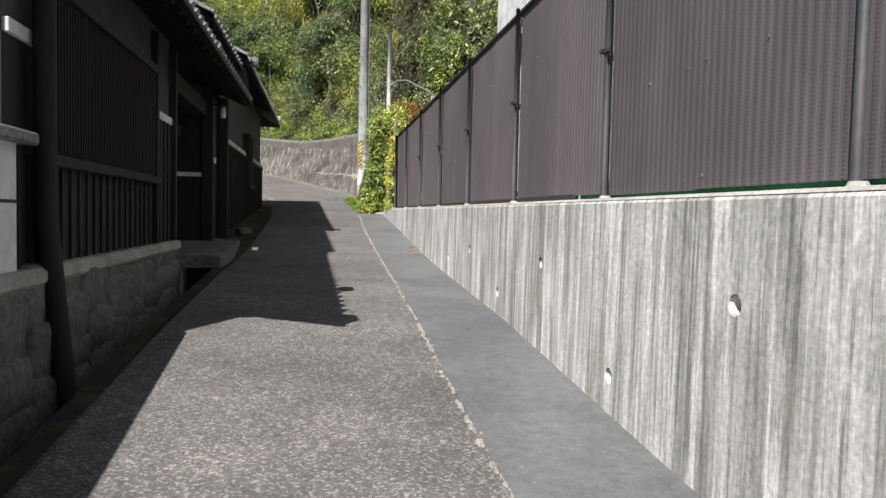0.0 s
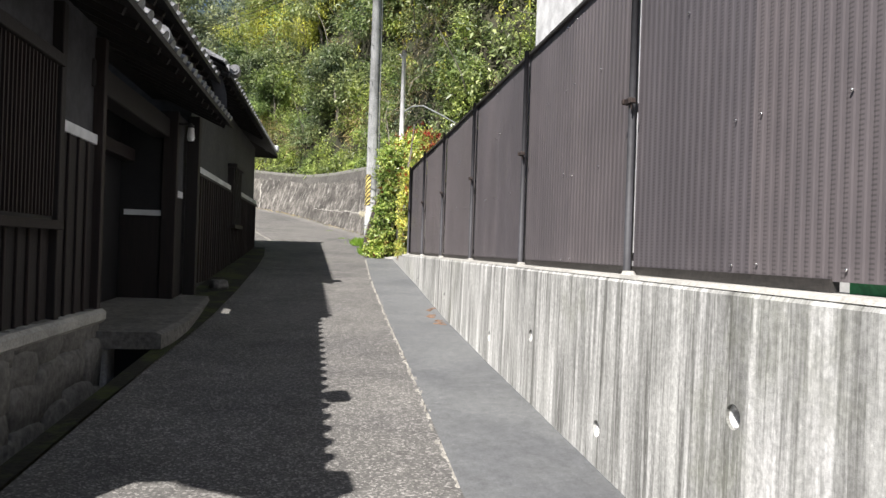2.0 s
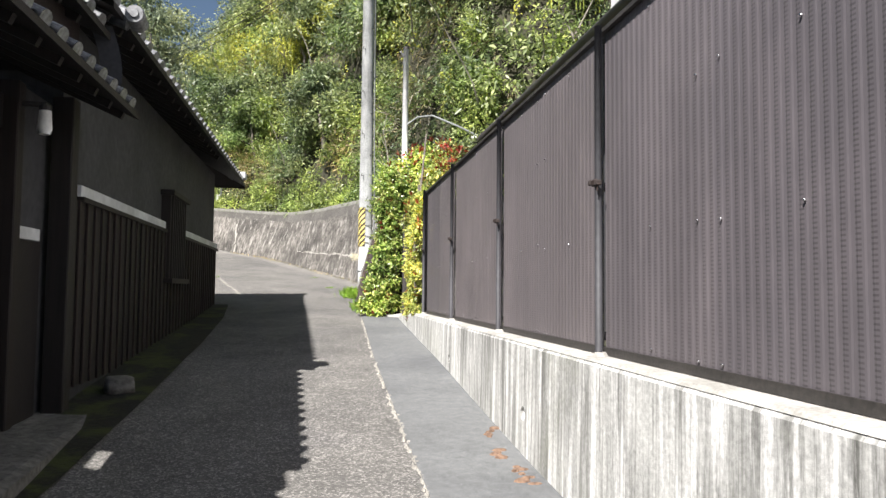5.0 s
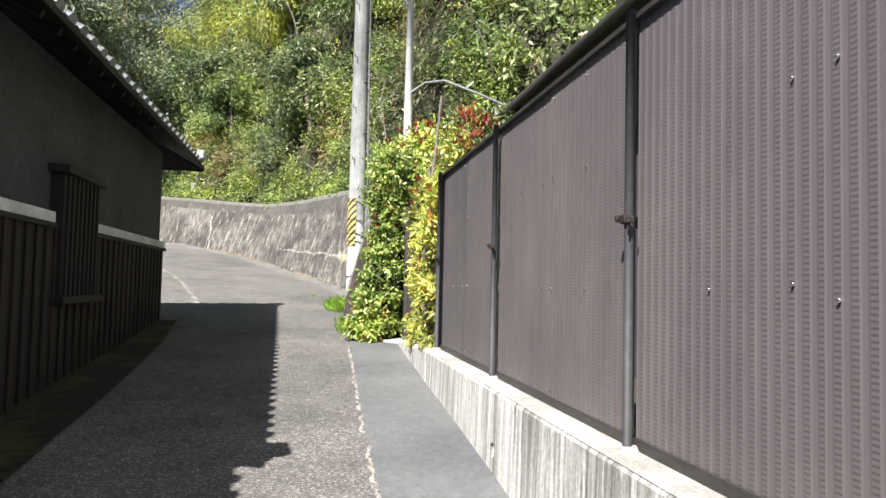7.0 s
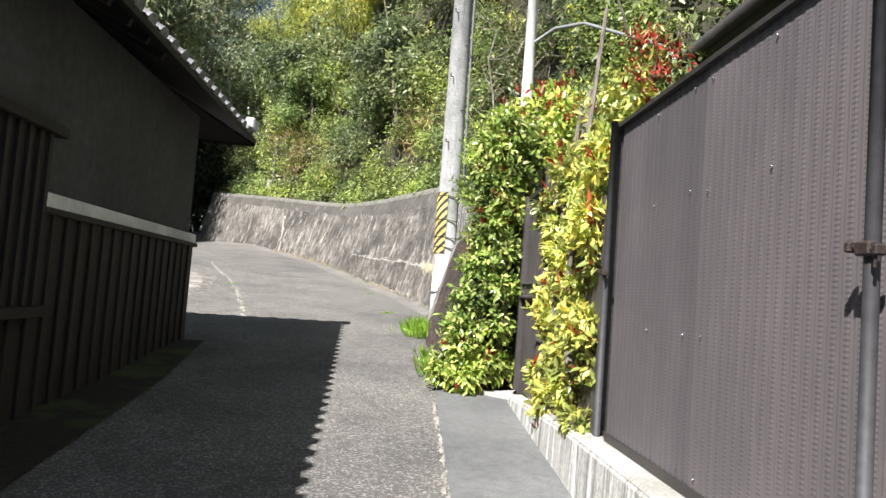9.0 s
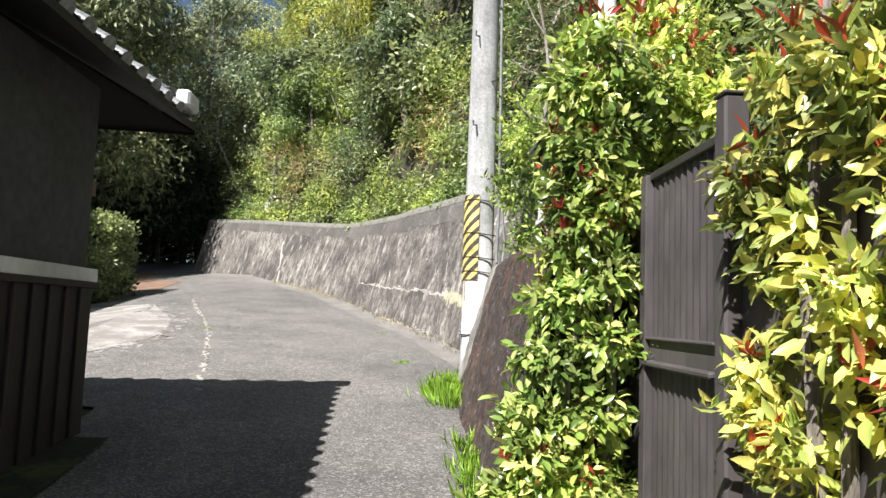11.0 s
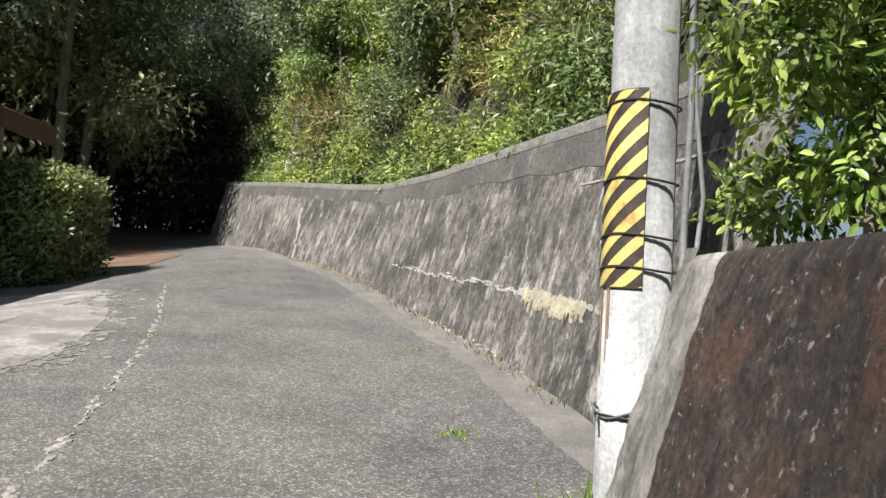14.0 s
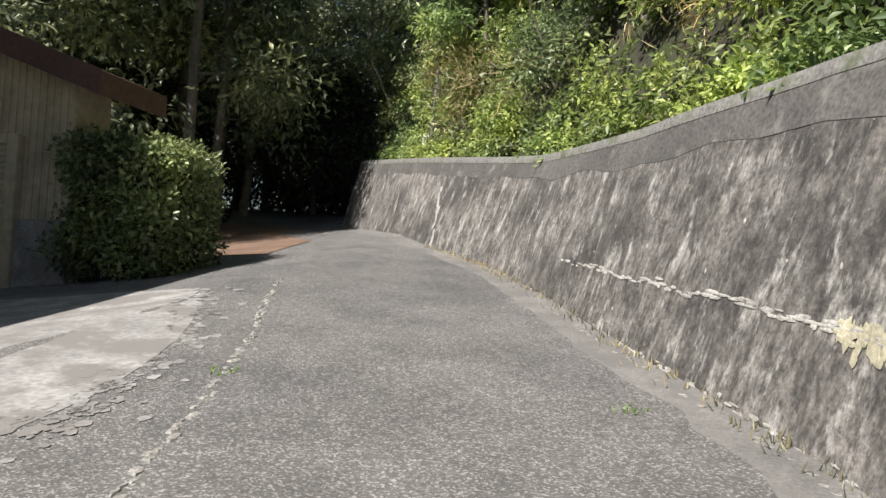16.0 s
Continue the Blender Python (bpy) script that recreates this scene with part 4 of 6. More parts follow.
def tiled_roof(house, x0, z0, x1, z1, y0, y1, pitch=0.27, label="grey clay tile roof", hip=0.0, skew=0.0):
    """A roof slope from the eave (x0, z0) up to (x1, z1): deck, rafters, wavy tiles, single eave tiles."""
    b = bmesh.new()
    s = (z1 - z0) / (x0 - x1)
    loft(b, [[(x0 + 0.012, y, z0 - 0.06), (x0 + 0.012, y, z0 - 0.005), (x1, y - h, z1 - 0.005), (x1, y - h, z1 - 0.06), (x0 + 0.012, y, z0 - 0.06)] for y, h in ((y0, -skew), (y1, hip))])
    roof = part("roof", b, M_WOOD, house, label)
    b = bmesh.new()
    m = int((y1 - y0) / pitch * 6)
    ys = [y0 + (y1 - y0) * i / m for i in range(m + 1)]
    n = int((x0 - x1) / 0.26)
    rws = []
    for k in range(n + 1):
        for e in (0.0, 0.26):
            x = x0 - 0.03 - 0.26 * k - e
            z = z0 + s * (x0 - x) + 0.03 * (1 - e / 0.26)
            rws.append([(x, max(y0 + skew * min(1, (x0 - x) / (x0 - x1)), min(y, y1 - hip * (x0 - x) / (x0 - x1))), z + 0.03 * abs(math.sin(math.pi * (y - y0) / pitch))) for y in ys])
    loft(b, rws)
    part("tiling", b, M_TILE, roof)
    for i in range(int((y1 - y0) / pitch)):
        piece("eave_tile", EAVE_TILE, roof, Matrix.Translation((x0 - 0.012, y0 + (i + 0.5) * pitch, z0 + 0.03)) @ Matrix.Rotation(math.atan(s), 4, "Y"))
    run = math.hypot(x0 - x1, z1 - z0)
    raft = mesh_of(boxed(-run, -0.05, 0, 0.05, -0.12, -0.06), "rafter", M_WOOD)
    for i in range(int((y1 - y0 - hip - skew) / 0.36)):
        piece("rafter", raft, roof, Matrix.Translation((x0, y0 + 0.2 + skew + i * 0.36, z0)) @ Matrix.Rotation(math.atan(s), 4, "Y"))
    return roof


def round_end(house, x, y, z, r=0.10):
    b = bmesh.new()
    tube(b, [(x - 0.02, y + 0.22, z), (x, y, z)], r, 18)
    tube(b, [(x, y, z), (x, y - 0.02, z)], [r, r * 0.92], 18)
    tube(b, [(x, y - 0.02, z), (x, y - 0.035, z)], [r * 0.5, r * 0.45], 14)
    part("round_end_tile", b, M_TILE, house)


# house with the gate
house_a = thing("gatehouse", "old dark timber gatehouse with tiled eaves and white strips", "house")
g0 = 0.97
part("wall", boxed(-2.6, -1.54, 5.12, 10.0, g0, 3.5), M_PLASTER_DARK, house_a, "dark sooty plaster wall")
lower = part("board_wall", boxed(-1.56, -1.53, 5.12, 10.0, g0, 2.44), M_WOOD, house_a)
boards(lower, -1.525, 5.12, 9.02, g0, 1.72)
boards(lower, -1.515, 9.08, 9.98, g0, 2.44)
part("strip", boxed(-1.54, -1.495, 9.08, 10.02, 2.44, 2.53, 0.004), M_PLASTER_WHITE, house_a, "white plaster strip")
part("strip", boxed(-1.54, -1.495, 5.15, 5.68, 2.44, 2.53, 0.004), M_PLASTER_WHITE, house_a, "white plaster strip")
part("post", boxed(-1.6, -1.46, 9.0, 9.09, g0, 3.4, 0.006), M_WOOD, house_a)
part("post", boxed(-1.6, -1.45, 9.97, 10.06, 0.75, 3.4, 0.006), M_WOOD_BROWN, house_a)
part("post", boxed(-1.6, -1.44, 5.62, 5.72, g0, 3.4, 0.006), M_WOOD, house_a)
# Solid black box behind the bars stands in for the shaded inside
lat = part("lattice_frame", boxed(-1.53, -1.50, 5.75, 9.0, 1.70, 2.95), M_BLACK, house_a, "lattice window backed by black for its shaded inside")
b = mesh_of(boxed(-0.012, 0.012, -0.009, 0.009, 1.76, 2.9), "lattice_bar", M_WOOD_BROWN)
for i in range(52):
    piece("lattice_bar", b, lat, Matrix.Translation((-1.487, 5.82 + i * 0.061, 0)))
part("lattice_sill", boxed(-1.53, -1.42, 5.72, 9.02, 1.66, 1.73, 0.006), M_WOOD_BROWN, house_a)
part("lattice_head", boxed(-1.53, -1.44, 5.72, 9.02, 2.9, 2.99, 0.006), M_WOOD, house_a)
b = bmesh.new()
tube(b, [(-1.31, 5.6, -0.14), (-1.36, 5.57, 0.5), (-1.42, 5.52, 1.3), (-1.42, 5.5, 3.2)], 0.075, 10)
part("leaning_post", b, M_WOOD, house_a, "dark timber post leaning on the stones", True)
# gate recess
# Back wall is black: the recess shade is put into its colour
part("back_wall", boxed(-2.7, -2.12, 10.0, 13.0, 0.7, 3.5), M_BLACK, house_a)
door = part("sliding_door", boxed(-2.12, -2.08, 10.05, 11.62, 0.78, 2.62), M_DOOR, house_a, "reddish brown slatted wooden door")
b = mesh_of(boxed(-0.012, 0.012, -0.016, 0.016, 0.9, 2.5, 0.003), "door_slat", M_DOOR)
for i in range(20):
    piece("door_slat", b, door, Matrix.Translation((-2.07, 10.12 + i * 0.075, 0)))
part("lintel", boxed(-2.15, -1.95, 10.0, 13.0, 2.62, 2.78, 0.01), M_WOOD_BROWN, house_a)
part("beam", boxed(-1.75, -1.52, 9.9, 13.9, 2.95, 3.2, 0.012), M_WOOD, house_a)
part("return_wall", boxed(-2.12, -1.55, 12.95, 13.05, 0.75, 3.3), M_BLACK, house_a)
part("return_strip", boxed(-2.06, -1.56, 12.925, 12.95, 1.93, 2.0, 0.003), M_PLASTER_WHITE, house_a, "white plaster strip")
part("return_boarding", boxed(-2.1, -1.58, 12.93, 12.95, 0.78, 1.92), M_WOOD, house_a)
part("notice", boxed(-1.99, -1.97, 11.70, 11.78, 2.28, 2.52), M_PLASTER_WHITE, house_a, "small white paper notice")
part("pier", boxed(-2.2, -1.46, 13.05, 13.75, 0.75, 3.3), M_PLASTER_DARK, house_a)
part("pier_strip", boxed(-1.47, -1.435, 13.0, 13.42, 2.19, 2.28, 0.003), M_PLASTER_WHITE, house_a, "white plaster strip")
part("pier_boarding", boxed(-1.47, -1.44, 13.0, 13.45, 0.78, 2.18), M_WOOD, house_a)
part("post", boxed(-1.6, -1.42, 12.9, 13.02, 0.75, 3.3, 0.008), M_WOOD_BROWN, house_a)
part("post", boxed(-1.42, -1.26, 13.52, 13.68, 0.8, 3.35, 0.008), M_WOOD, house_a)
tiled_roof(house_a, -0.87, 3.33, -1.75, 3.72, 4.4, 13.9, label="lower tiled eave", skew=0.12)
part("soffit_board", boxed(-1.22, -1.17, 9.9, 13.3, 3.5, 3.86), M_WOOD_BROWN, house_a)
part("roof_fillet", boxed(-1.95, -1.45, 4.6, 13.9, 3.6, 3.8), M_WOOD, house_a)
tiled_roof(house_a, -1.0, 3.86, -4.2, 5.4, 9.9, 13.45, label="upper tiled roof slope")
tiled_roof(house_a, -1.55, 3.70, -4.2, 4.9, 4.5, 9.9, label="tiled roof slope", skew=0.3)
round_end(house_a, -0.97, 9.85, 3.43)
round_end(house_a, -0.80, 13.4, 4.01, 0.075)
round_end(house_a, -0.82, 6.25, 3.47, 0.085)
part("verge_ridge", tube(bmesh.new(), [(-0.86, 13.5, 3.98), (-1.3, 13.5, 4.17), (-4.1, 13.5, 5.45)], 0.075, 10), M_TILE, house_a, "round grey verge tiles", True)
part("verge_ridge", tube(bmesh.new(), [(-0.86, 6.36, 3.43), (-1.55, 6.36, 3.72), (-4.1, 6.36, 4.9)], 0.07, 10), M_TILE, house_a, "round grey verge tiles", True)
round_end(house_a, -0.88, 4.55, 3.44, 0.085)
b = bmesh.new()
loft(b, [[(-0.98 + 0.12 * math.sin(u * 2.2) - 0.05 * u, 13.46 + e, 3.92 - 0.62 * u), (-1.16 + 0.10 * math.sin(u * 2.2), 13.46 + e, 3.95 - 0.55 * u)] for u in [k / 8 for k in range(9)] for e in (0.0,)])
part("bargeboard", b, M_PIPE, house_a, "curved grey bargeboard end")
part("rear_wall", boxed(-6.2, -2.6, 5.12, 13.7, 0.6, 3.6), M_PLASTER_DARK, house_a)

# little lamp under the eave
lamp = thing("porch_lamp", "small white glass lamp under the gate eave", "lamp")
part("lamp_base", tube(bmesh.new(), [(-1.27, 12.97, 3.1), (-1.27, 12.97, 3.14)], 0.04, 12), M_DARKMETAL, lamp)
part("lamp_shade", tube(bmesh.new(), [(-1.27, 12.97, 2.93), (-1.27, 12.97, 2.97), (-1.27, 12.97, 3.1)], [0.035, 0.05, 0.04], 12), M_WHITE, lamp, "frosted white glass", True)
part("lamp_bracket", boxed(-1.55, -1.26, 12.95, 12.99, 3.13, 3.16), M_DARKMETAL, lamp)

# storehouse
house_b = thing("storehouse", "old storehouse with dark plaster above vertical boards", "house")
part("wall", boxed(-6.4, -1.42, 13.75, 22.2, 0.6, 4.1), M_PLASTER_DARK, house_b, "dark sooty plaster wall")
lower = part("board_wall", boxed(-1.43, -1.41, 13.8, 22.18, 1.2, 2.6), M_WOOD, house_b)
boards(lower, -1.355, 13.8, 22.19, 1.0, 2.58, 0.21)
part("base_wall", boxed(-1.5, -1.36, 13.8, 22.22, 0.4, 1.16, 0.01), M_PLASTER_DARK, house_b, "dark plastered footing")
part("base_wall", boxed(-1.48, -1.37, 18.5, 22.215, 1.16, 1.62, 0.01), M_WOOD, house_b)
for a, c in ((14.05, 17.45), (18.6, 22.24)):
    part("strip", boxed(-1.43, -1.345, a, c, 2.62, 2.72, 0.004), M_PLASTER_WHITE, house_b, "white plaster strip")
    part("strip_board", boxed(-1.43, -1.32, a, c, 2.575, 2.62, 0.004), M_WOOD, house_b)
win = part("slot_window", boxed(-1.45, -1.30, 17.5, 18.55, 1.95, 3.12, 0.006), M_WOOD, house_b, "projecting dark lattice window box")
part("window_sill", boxed(-1.42, -1.24, 17.42, 18.63, 1.9, 1.97, 0.006), M_WOOD_BROWN, win)
part("window_head", boxed(-1.42, -1.24, 17.42, 18.63, 3.08, 3.15, 0.006), M_WOOD, win)
b = mesh_of(boxed(-0.012, 0.014, -0.02, 0.02, 1.97, 3.08), "window_bar", M_WOOD)
for i in range(8):
    piece("window_bar", b, win, Matrix.Translation((-1.29, 17.58 + i * 0.127, 0)))
tiled_roof(house_b, -0.9, 4.02, -4.0, 5.55, 13.15, 22.85, label="grey clay tile roof", hip=3.1)
part("rear_slope", loft(bmesh.new(), [[(-4.0, y, 5.56), (-7.1, y, 4.0), (-7.1, y, 3.93), (-4.0, y, 5.45)] for y in (13.55, 19.75)]), M_TILE, house_b)
b = bmesh.new()
hipv = [(-0.9, 22.85), (-7.1, 22.25)]
loft(b, [[(x, y, 4.02 + d) for x, y in hipv] + [(-4.0, 19.75, 5.55 + d)] for d in (0.0, -0.07)])
b.faces.new([b.verts.new((x, y, z)) for x, y, z in ((-0.9, 22.85, 4.02), (-7.1, 22.25, 4.02), (-4.0, 19.75, 5.56))])
b.faces.new([b.verts.new((x, y, z)) for x, y, z in ((-0.9, 22.85, 3.95), (-7.1, 22.25, 3.95), (-4.0, 19.75, 5.48))])
part("hip_slope", b, M_WOOD, house_b)
hip_eave = part("hip_eave", loft(bmesh.new(), [[(-0.9, 22.86, z), (-7.1, 22.26, z)] for z in (3.93, 4.04)]), M_WOOD_BROWN, house_b)
for i in range(20):
    x = -1.05 - i * 0.29
    piece("eave_tile", EAVE_TILE, hip_eave, Matrix.Translation((x, 22.86 + (x + 0.9) * 0.097, 4.05)) @ Matrix.Rotation(radians(90 + 5.5), 4, "Z") @ Matrix.Rotation(0.45, 4, "Y"))
part("hip_ridge", tube(bmesh.new(), [(-0.95, 22.8, 4.12), (-4.0, 19.75, 5.66)], 0.085, 10), M_TILE, house_b)
part("ridge", tube(bmesh.new(), [(-4.0, 13.5, 5.66), (-4.0, 19.9, 5.66)], 0.13, 10), M_TILE, house_b)
part("corner_tile", boxed(-0.98, -0.86, 22.55, 22.82, 4.10, 4.24, 0.02), M_PLASTER_WHITE, house_b, "pale corner tile")

# stone foundation
found = tagged(new("stone_foundation", mesh_of(boxed(-2.0, -1.49, -7, 10.06, -1.2, 0.90), "stone_foundation", M_STONE)), "rough fieldstone footing of the gatehouse", "wall", kind="structure")
part("capping", boxed(-2.0, -1.395, -7, 10.08, 0.85, 0.972, 0.03), M_CAP, found, "rough mortar capping")
rs = random.Random(4)
stones = []
for k in range(8):
    b = bmesh.new()
    bmesh.ops.create_icosphere(b, subdivisions=2, radius=0.5)
    for v in b.verts:
        q = Vector([math.copysign(abs(c) ** 0.45, c) for c in v.co * 2]) * 0.5
        v.co = q * (1 + 0.14 * noise.noise(q * 3.2 + Vector((k * 5, 0, 0)))) + Vector((0.06 * noise.noise(q * 2 + Vector((0, k * 3, 0))), 0, 0))
    stones.append(mesh_of(b, "stone", M_STONE, True))
y = -5.0
while y < 10.0:
    w = rs.uniform(0.38, 0.72)
    z = lift(-1, y) - 0.55
    while z < 0.82:
        h = min(rs.uniform(0.24, 0.45), 0.90 - z + 0.05)
        x = -1.42 + 0.07 * (0.9 - z) + rs.uniform(-0.012, 0.012)
        piece("stone", rs.choice(stones), found, Matrix.LocRotScale((x - 0.12, min(y + w / 2 + rs.uniform(-0.08, 0.08), 9.8), z + h / 2), Euler((rs.uniform(-0.12, 0.12), 0.06, rs.uniform(-0.04, 0.04))), (0.22, w * 1.16, h * 1.22)))
        z += h * 0.93
    y += w
# slab and drain mouth at the gate
b = bmesh.new()
loft(b, [[(-2.1, y, z), (e - 0.06, y, z - 0.01), (e, y, z - 0.03), (e, y, z - 0.16), (-2.1, y, z - 0.17)] for y, z, e in ((9.9, 0.79, -0.88), (10.4, 0.80, -0.85), (11.0, 0.815, -0.84), (12.2, 0.84, -0.92), (13.8, 0.88, -1.02))])
b.faces.new([b.verts.new(p) for p in ((-2.1, 9.9, 0.79), (-0.94, 9.9, 0.78), (-0.88, 9.9, 0.76), (-0.88, 9.9, 0.63), (-2.1, 9.9, 0.62))])
slab = tagged(part("gate_slab", b, M_STONE), "worn stone slab bridging the drain at the gate", "step", kind="structure")
# Black block painted in place of the shade inside the drain
part("drain_mouth", boxed(-1.36, -0.9, 10.2, 11.4, -0.2, 0.615), M_BLACK, slab, "black block for the shaded drain opening")
part("drain_cheek", boxed(-1.5, -1.355, 9.96, 10.3, -0.2, 0.618, 0.02), M_CAP, slab)
rock = new("rock", stones[2])
rock.matrix_basis = Matrix.LocRotScale((-1.05, 14.3, 0.97), Euler((0, 0, 0.4)), (0.24, 0.34, 0.17))
tagged(rock, "rounded pale stone beside the house foot", "stone")

# white garden wall at the start
gw = thing("garden_wall", "white plastered garden wall with a grey line and coping", "wall")
part("plaster", boxed(-1.75, -1.46, -7, 5.15, 0.95, 1.76), M_PLASTER_WHITE, gw)
part("line", boxed(-1.465, -1.455, -7, 5.15, 1.395, 1.415), M_PIPE, gw)
part("coping", boxed(-1.85, -1.37, -7, 5.28, 1.76, 1.84, 0.015), M_TILE, gw, "grey slab coping")

# ---- utility pole ----
pole = thing("utility_pole", "concrete utility pole with a black and yellow striped sleeve", "utility pole")
PX, PY = 1.73, 24.47
part("shaft", tube(bmesh.new(), [(PX, PY, 1.5), (PX, PY, 6), (PX, PY, 12)], [0.165, 0.148, 0.125], 28), M_POLE, pole, smooth=True)


def sleeve(z0, z1, r, a0, a1, material, name, slant=0.0, z_lo=None, z_hi=None, label=""):
    b = bmesh.new()
    n = 22
    lo, hi = [], []
    for k in range(n + 1):
        a = a0 + (a1 - a0) * k / n
        s = slant * (k / n)
        zl, zh = z0 + s, z1 + s
        if z_lo is not None:
            zl, zh = min(max(zl, z_lo), z_hi), min(max(zh, z_lo), z_hi)
        lo.append((PX + r * math.cos(a), PY + r * math.sin(a), zl))
        hi.append((PX + r * math.cos(a), PY + r * math.sin(a), zh))
    for k in range(n):
        quad = [lo[k], lo[k + 1], hi[k + 1], hi[k]]
        if max(hi[k][2] - lo[k][2], hi[k + 1][2] - lo[k + 1][2]) > 0.004:
            vs = [b.verts.new(q) for q in quad]
            b.faces.new(vs)
    bmesh.ops.remove_doubles(b, verts=b.verts, dist=0.0008)
    return part(name, b, material, pole, label, True)


A0, A1 = radians(95), radians(263)
sleeve(2.86, 3.78, 0.168, A0, A1, M_BANDBLACK, "sleeve", label="rusty black warning sleeve")
for i in range(-5, 8):
    sleeve(2.86 + i * 0.128, 2.86 + i * 0.128 + 0.064, 0.1705, A0, A1, M_YELLOW, "stripe", 0.46, 2.865, 3.775, "yellow stripe")
M_RUSTRUN = rough_surface("rust_run", (0.34, 0.20, 0.09), (0.48, 0.38, 0.24), 30, 6, 0.9, 0.3, stretch=(1, 1, 0.15))
rr = random.Random(17)
for k in range(11):
    a = rr.uniform(158, 208)
    sleeve(2.86 - rr.uniform(0.05, 0.5), 2.86, 0.1652 + 0.0002 * k, radians(a), radians(a + rr.uniform(1.2, 4)), M_RUSTRUN, "rust_run", label="orange rust run below the sleeve")
for z in (2.95, 3.10, 3.36, 3.72, 2.27):
    part("strap", tube(bmesh.new(), [(PX + 0.172 * math.cos(a), PY + 0.172 * math.sin(a), z + 0.01 * math.sin(a * 2)) for a in [k * math.pi / 12 for k in range(25)]], 0.006, 6, False), M_DARKMETAL, pole)
part("conduit", tube(bmesh.new(), [(PX + 0.19, PY - 0.07, 2.4), (PX + 0.19, PY - 0.07, 3.2), (PX + 0.2, PY - 0.08, 3.7), (PX + 0.17, PY - 0.06, 6), (PX + 0.15, PY - 0.05, 11)], 0.017, 8), M_CABLE, pole, smooth=True)
part("conduit", tube(bmesh.new(), [(PX + 0.24, PY - 0.06, 2.9), (PX + 0.27, PY - 0.08, 3.3), (PX + 0.22, PY - 0.08, 3.75), (PX + 0.19, PY - 0.04, 5)], 0.012, 8), M_CABLE, pole, smooth=True)
for i, z in enumerate((4.55, 5.05, 5.55, 6.05, 6.55, 7.05, 7.6, 8.1)):
    a = radians(300 if i % 2 else 240)
    part("step_bolt", tube(bmesh.new(), [(PX + 0.14 * math.cos(a), PY + 0.14 * math.sin(a), z), (PX + 0.24 * math.cos(a), PY + 0.24 * math.sin(a), z - 0.02), (PX + 0.245 * math.cos(a), PY + 0.245 * math.sin(a), z + 0.03)], 0.009, 6), M_DARKMETAL, pole)
part("wire_tie", tube(bmesh.new(), [(PX + (0.172 + 0.004 * math.sin(5 * a)) * math.cos(a), PY + 0.172 * math.sin(a), 2.29 + 0.025 * math.sin(a * 3)) for a in [k * math.pi / 16 for k in range(33)]], 0.005, 6, False), M_CABLE, pole)
part("wire_tie", tube(bmesh.new(), [(PX - 0.165, PY - 0.04, 2.3), (PX - 0.2, PY - 0.07, 2.33), (PX - 0.19, PY - 0.09, 2.24), (PX - 0.168, PY - 0.05, 2.27)], 0.006, 6), M_CABLE, pole)
for k in range(3):
    pts = []
    for i in range(17):
        u = i / 16
        p = Vector((PX, PY, 10.3 + k * 0.18)).lerp(Vector((-9.5 - k * 0.3, 52, 15.2 + k * 0.3)), u)
        p.z -= 1.2 * u * (1 - u) * 2
        pts.append(p)
    tagged(part("overhead_wire", tube(bmesh.new(), pts, 0.013, 5), M_BLACKCABLE), "thin dark overhead wire from the utility pole", "wire", "overhead wires")

sp = thing("thin_pole", "thin white service pole behind the shrub", "pole")
part("shaft", tube(bmesh.new(), [(2.32, 21.6, 2.9), (2.32, 21.6, 6.72)], [0.068, 0.058], 16), M_WHITE, sp, smooth=True)
part("cap", tube(bmesh.new(), [(2.32, 21.6, 6.70), (2.32, 21.6, 6.75)], 0.066, 12), M_DARKMETAL, sp)
part("insulator", tube(bmesh.new(), [(2.26, 21.55, 6.55), (2.2, 21.5, 6.62)], 0.02, 8), M_WHITE, sp)
pts = [(2.34, 21.58, 5.15), (2.55, 21.4, 5.28), (2.8, 21.1, 5.25), (3.2, 20.6, 4.95), (3.5, 20.15, 4.68)]
tagged(part("service_cable", tube(bmesh.new(), pts, 0.02, 8), M_CABLE, smooth=True), "grey service cable from the thin pole to the shed eave", "cable")

# ---- shed and white house behind the fence ----
yard_shed = thing("yard_shed", "low shed with a dark grey metal roof behind the fence", "shed")
part("shed_wall", boxed(3.9, 7.5, 13.5, 19.9, 1.3, 4.5), M_PLASTER_DARK, yard_shed)
b = bmesh.new()
loft(b, [[(3.45, y, 4.5), (3.45, y, 4.62), (7.8, y, 5.6), (7.8, y, 5.5), (3.45, y, 4.5)] for y in (13.2, 20.2)])
part("roof", b, M_ROOFMETAL, yard_shed)
part("gutter", tube(bmesh.new(), [(3.42, 13.2, 4.5), (3.42, 20.2, 4.5)], 0.06, 10), M_DARKMETAL, yard_shed, smooth=True)
part("gutter_end", boxed(3.36, 3.48, 20.1, 20.2, 4.46, 4.66, 0.01), M_WHITE, yard_shed)
wh = thing("white_house", "plain white plastered house behind the fence", "house")
part("wall", boxed(4.06, 11, 5.0, 15.4, 1.3, 9.0), M_WHITE, wh)
b = bmesh.new()
loft(b, [[(4.02, y, 9.0), (7.5, y, 10.6), (11.04, y, 9.0), (7.5, y, 10.4), (4.02, y, 8.95)] for y in (4.98, 15.42)])
part("roof", b, M_ROOFMETAL, wh)

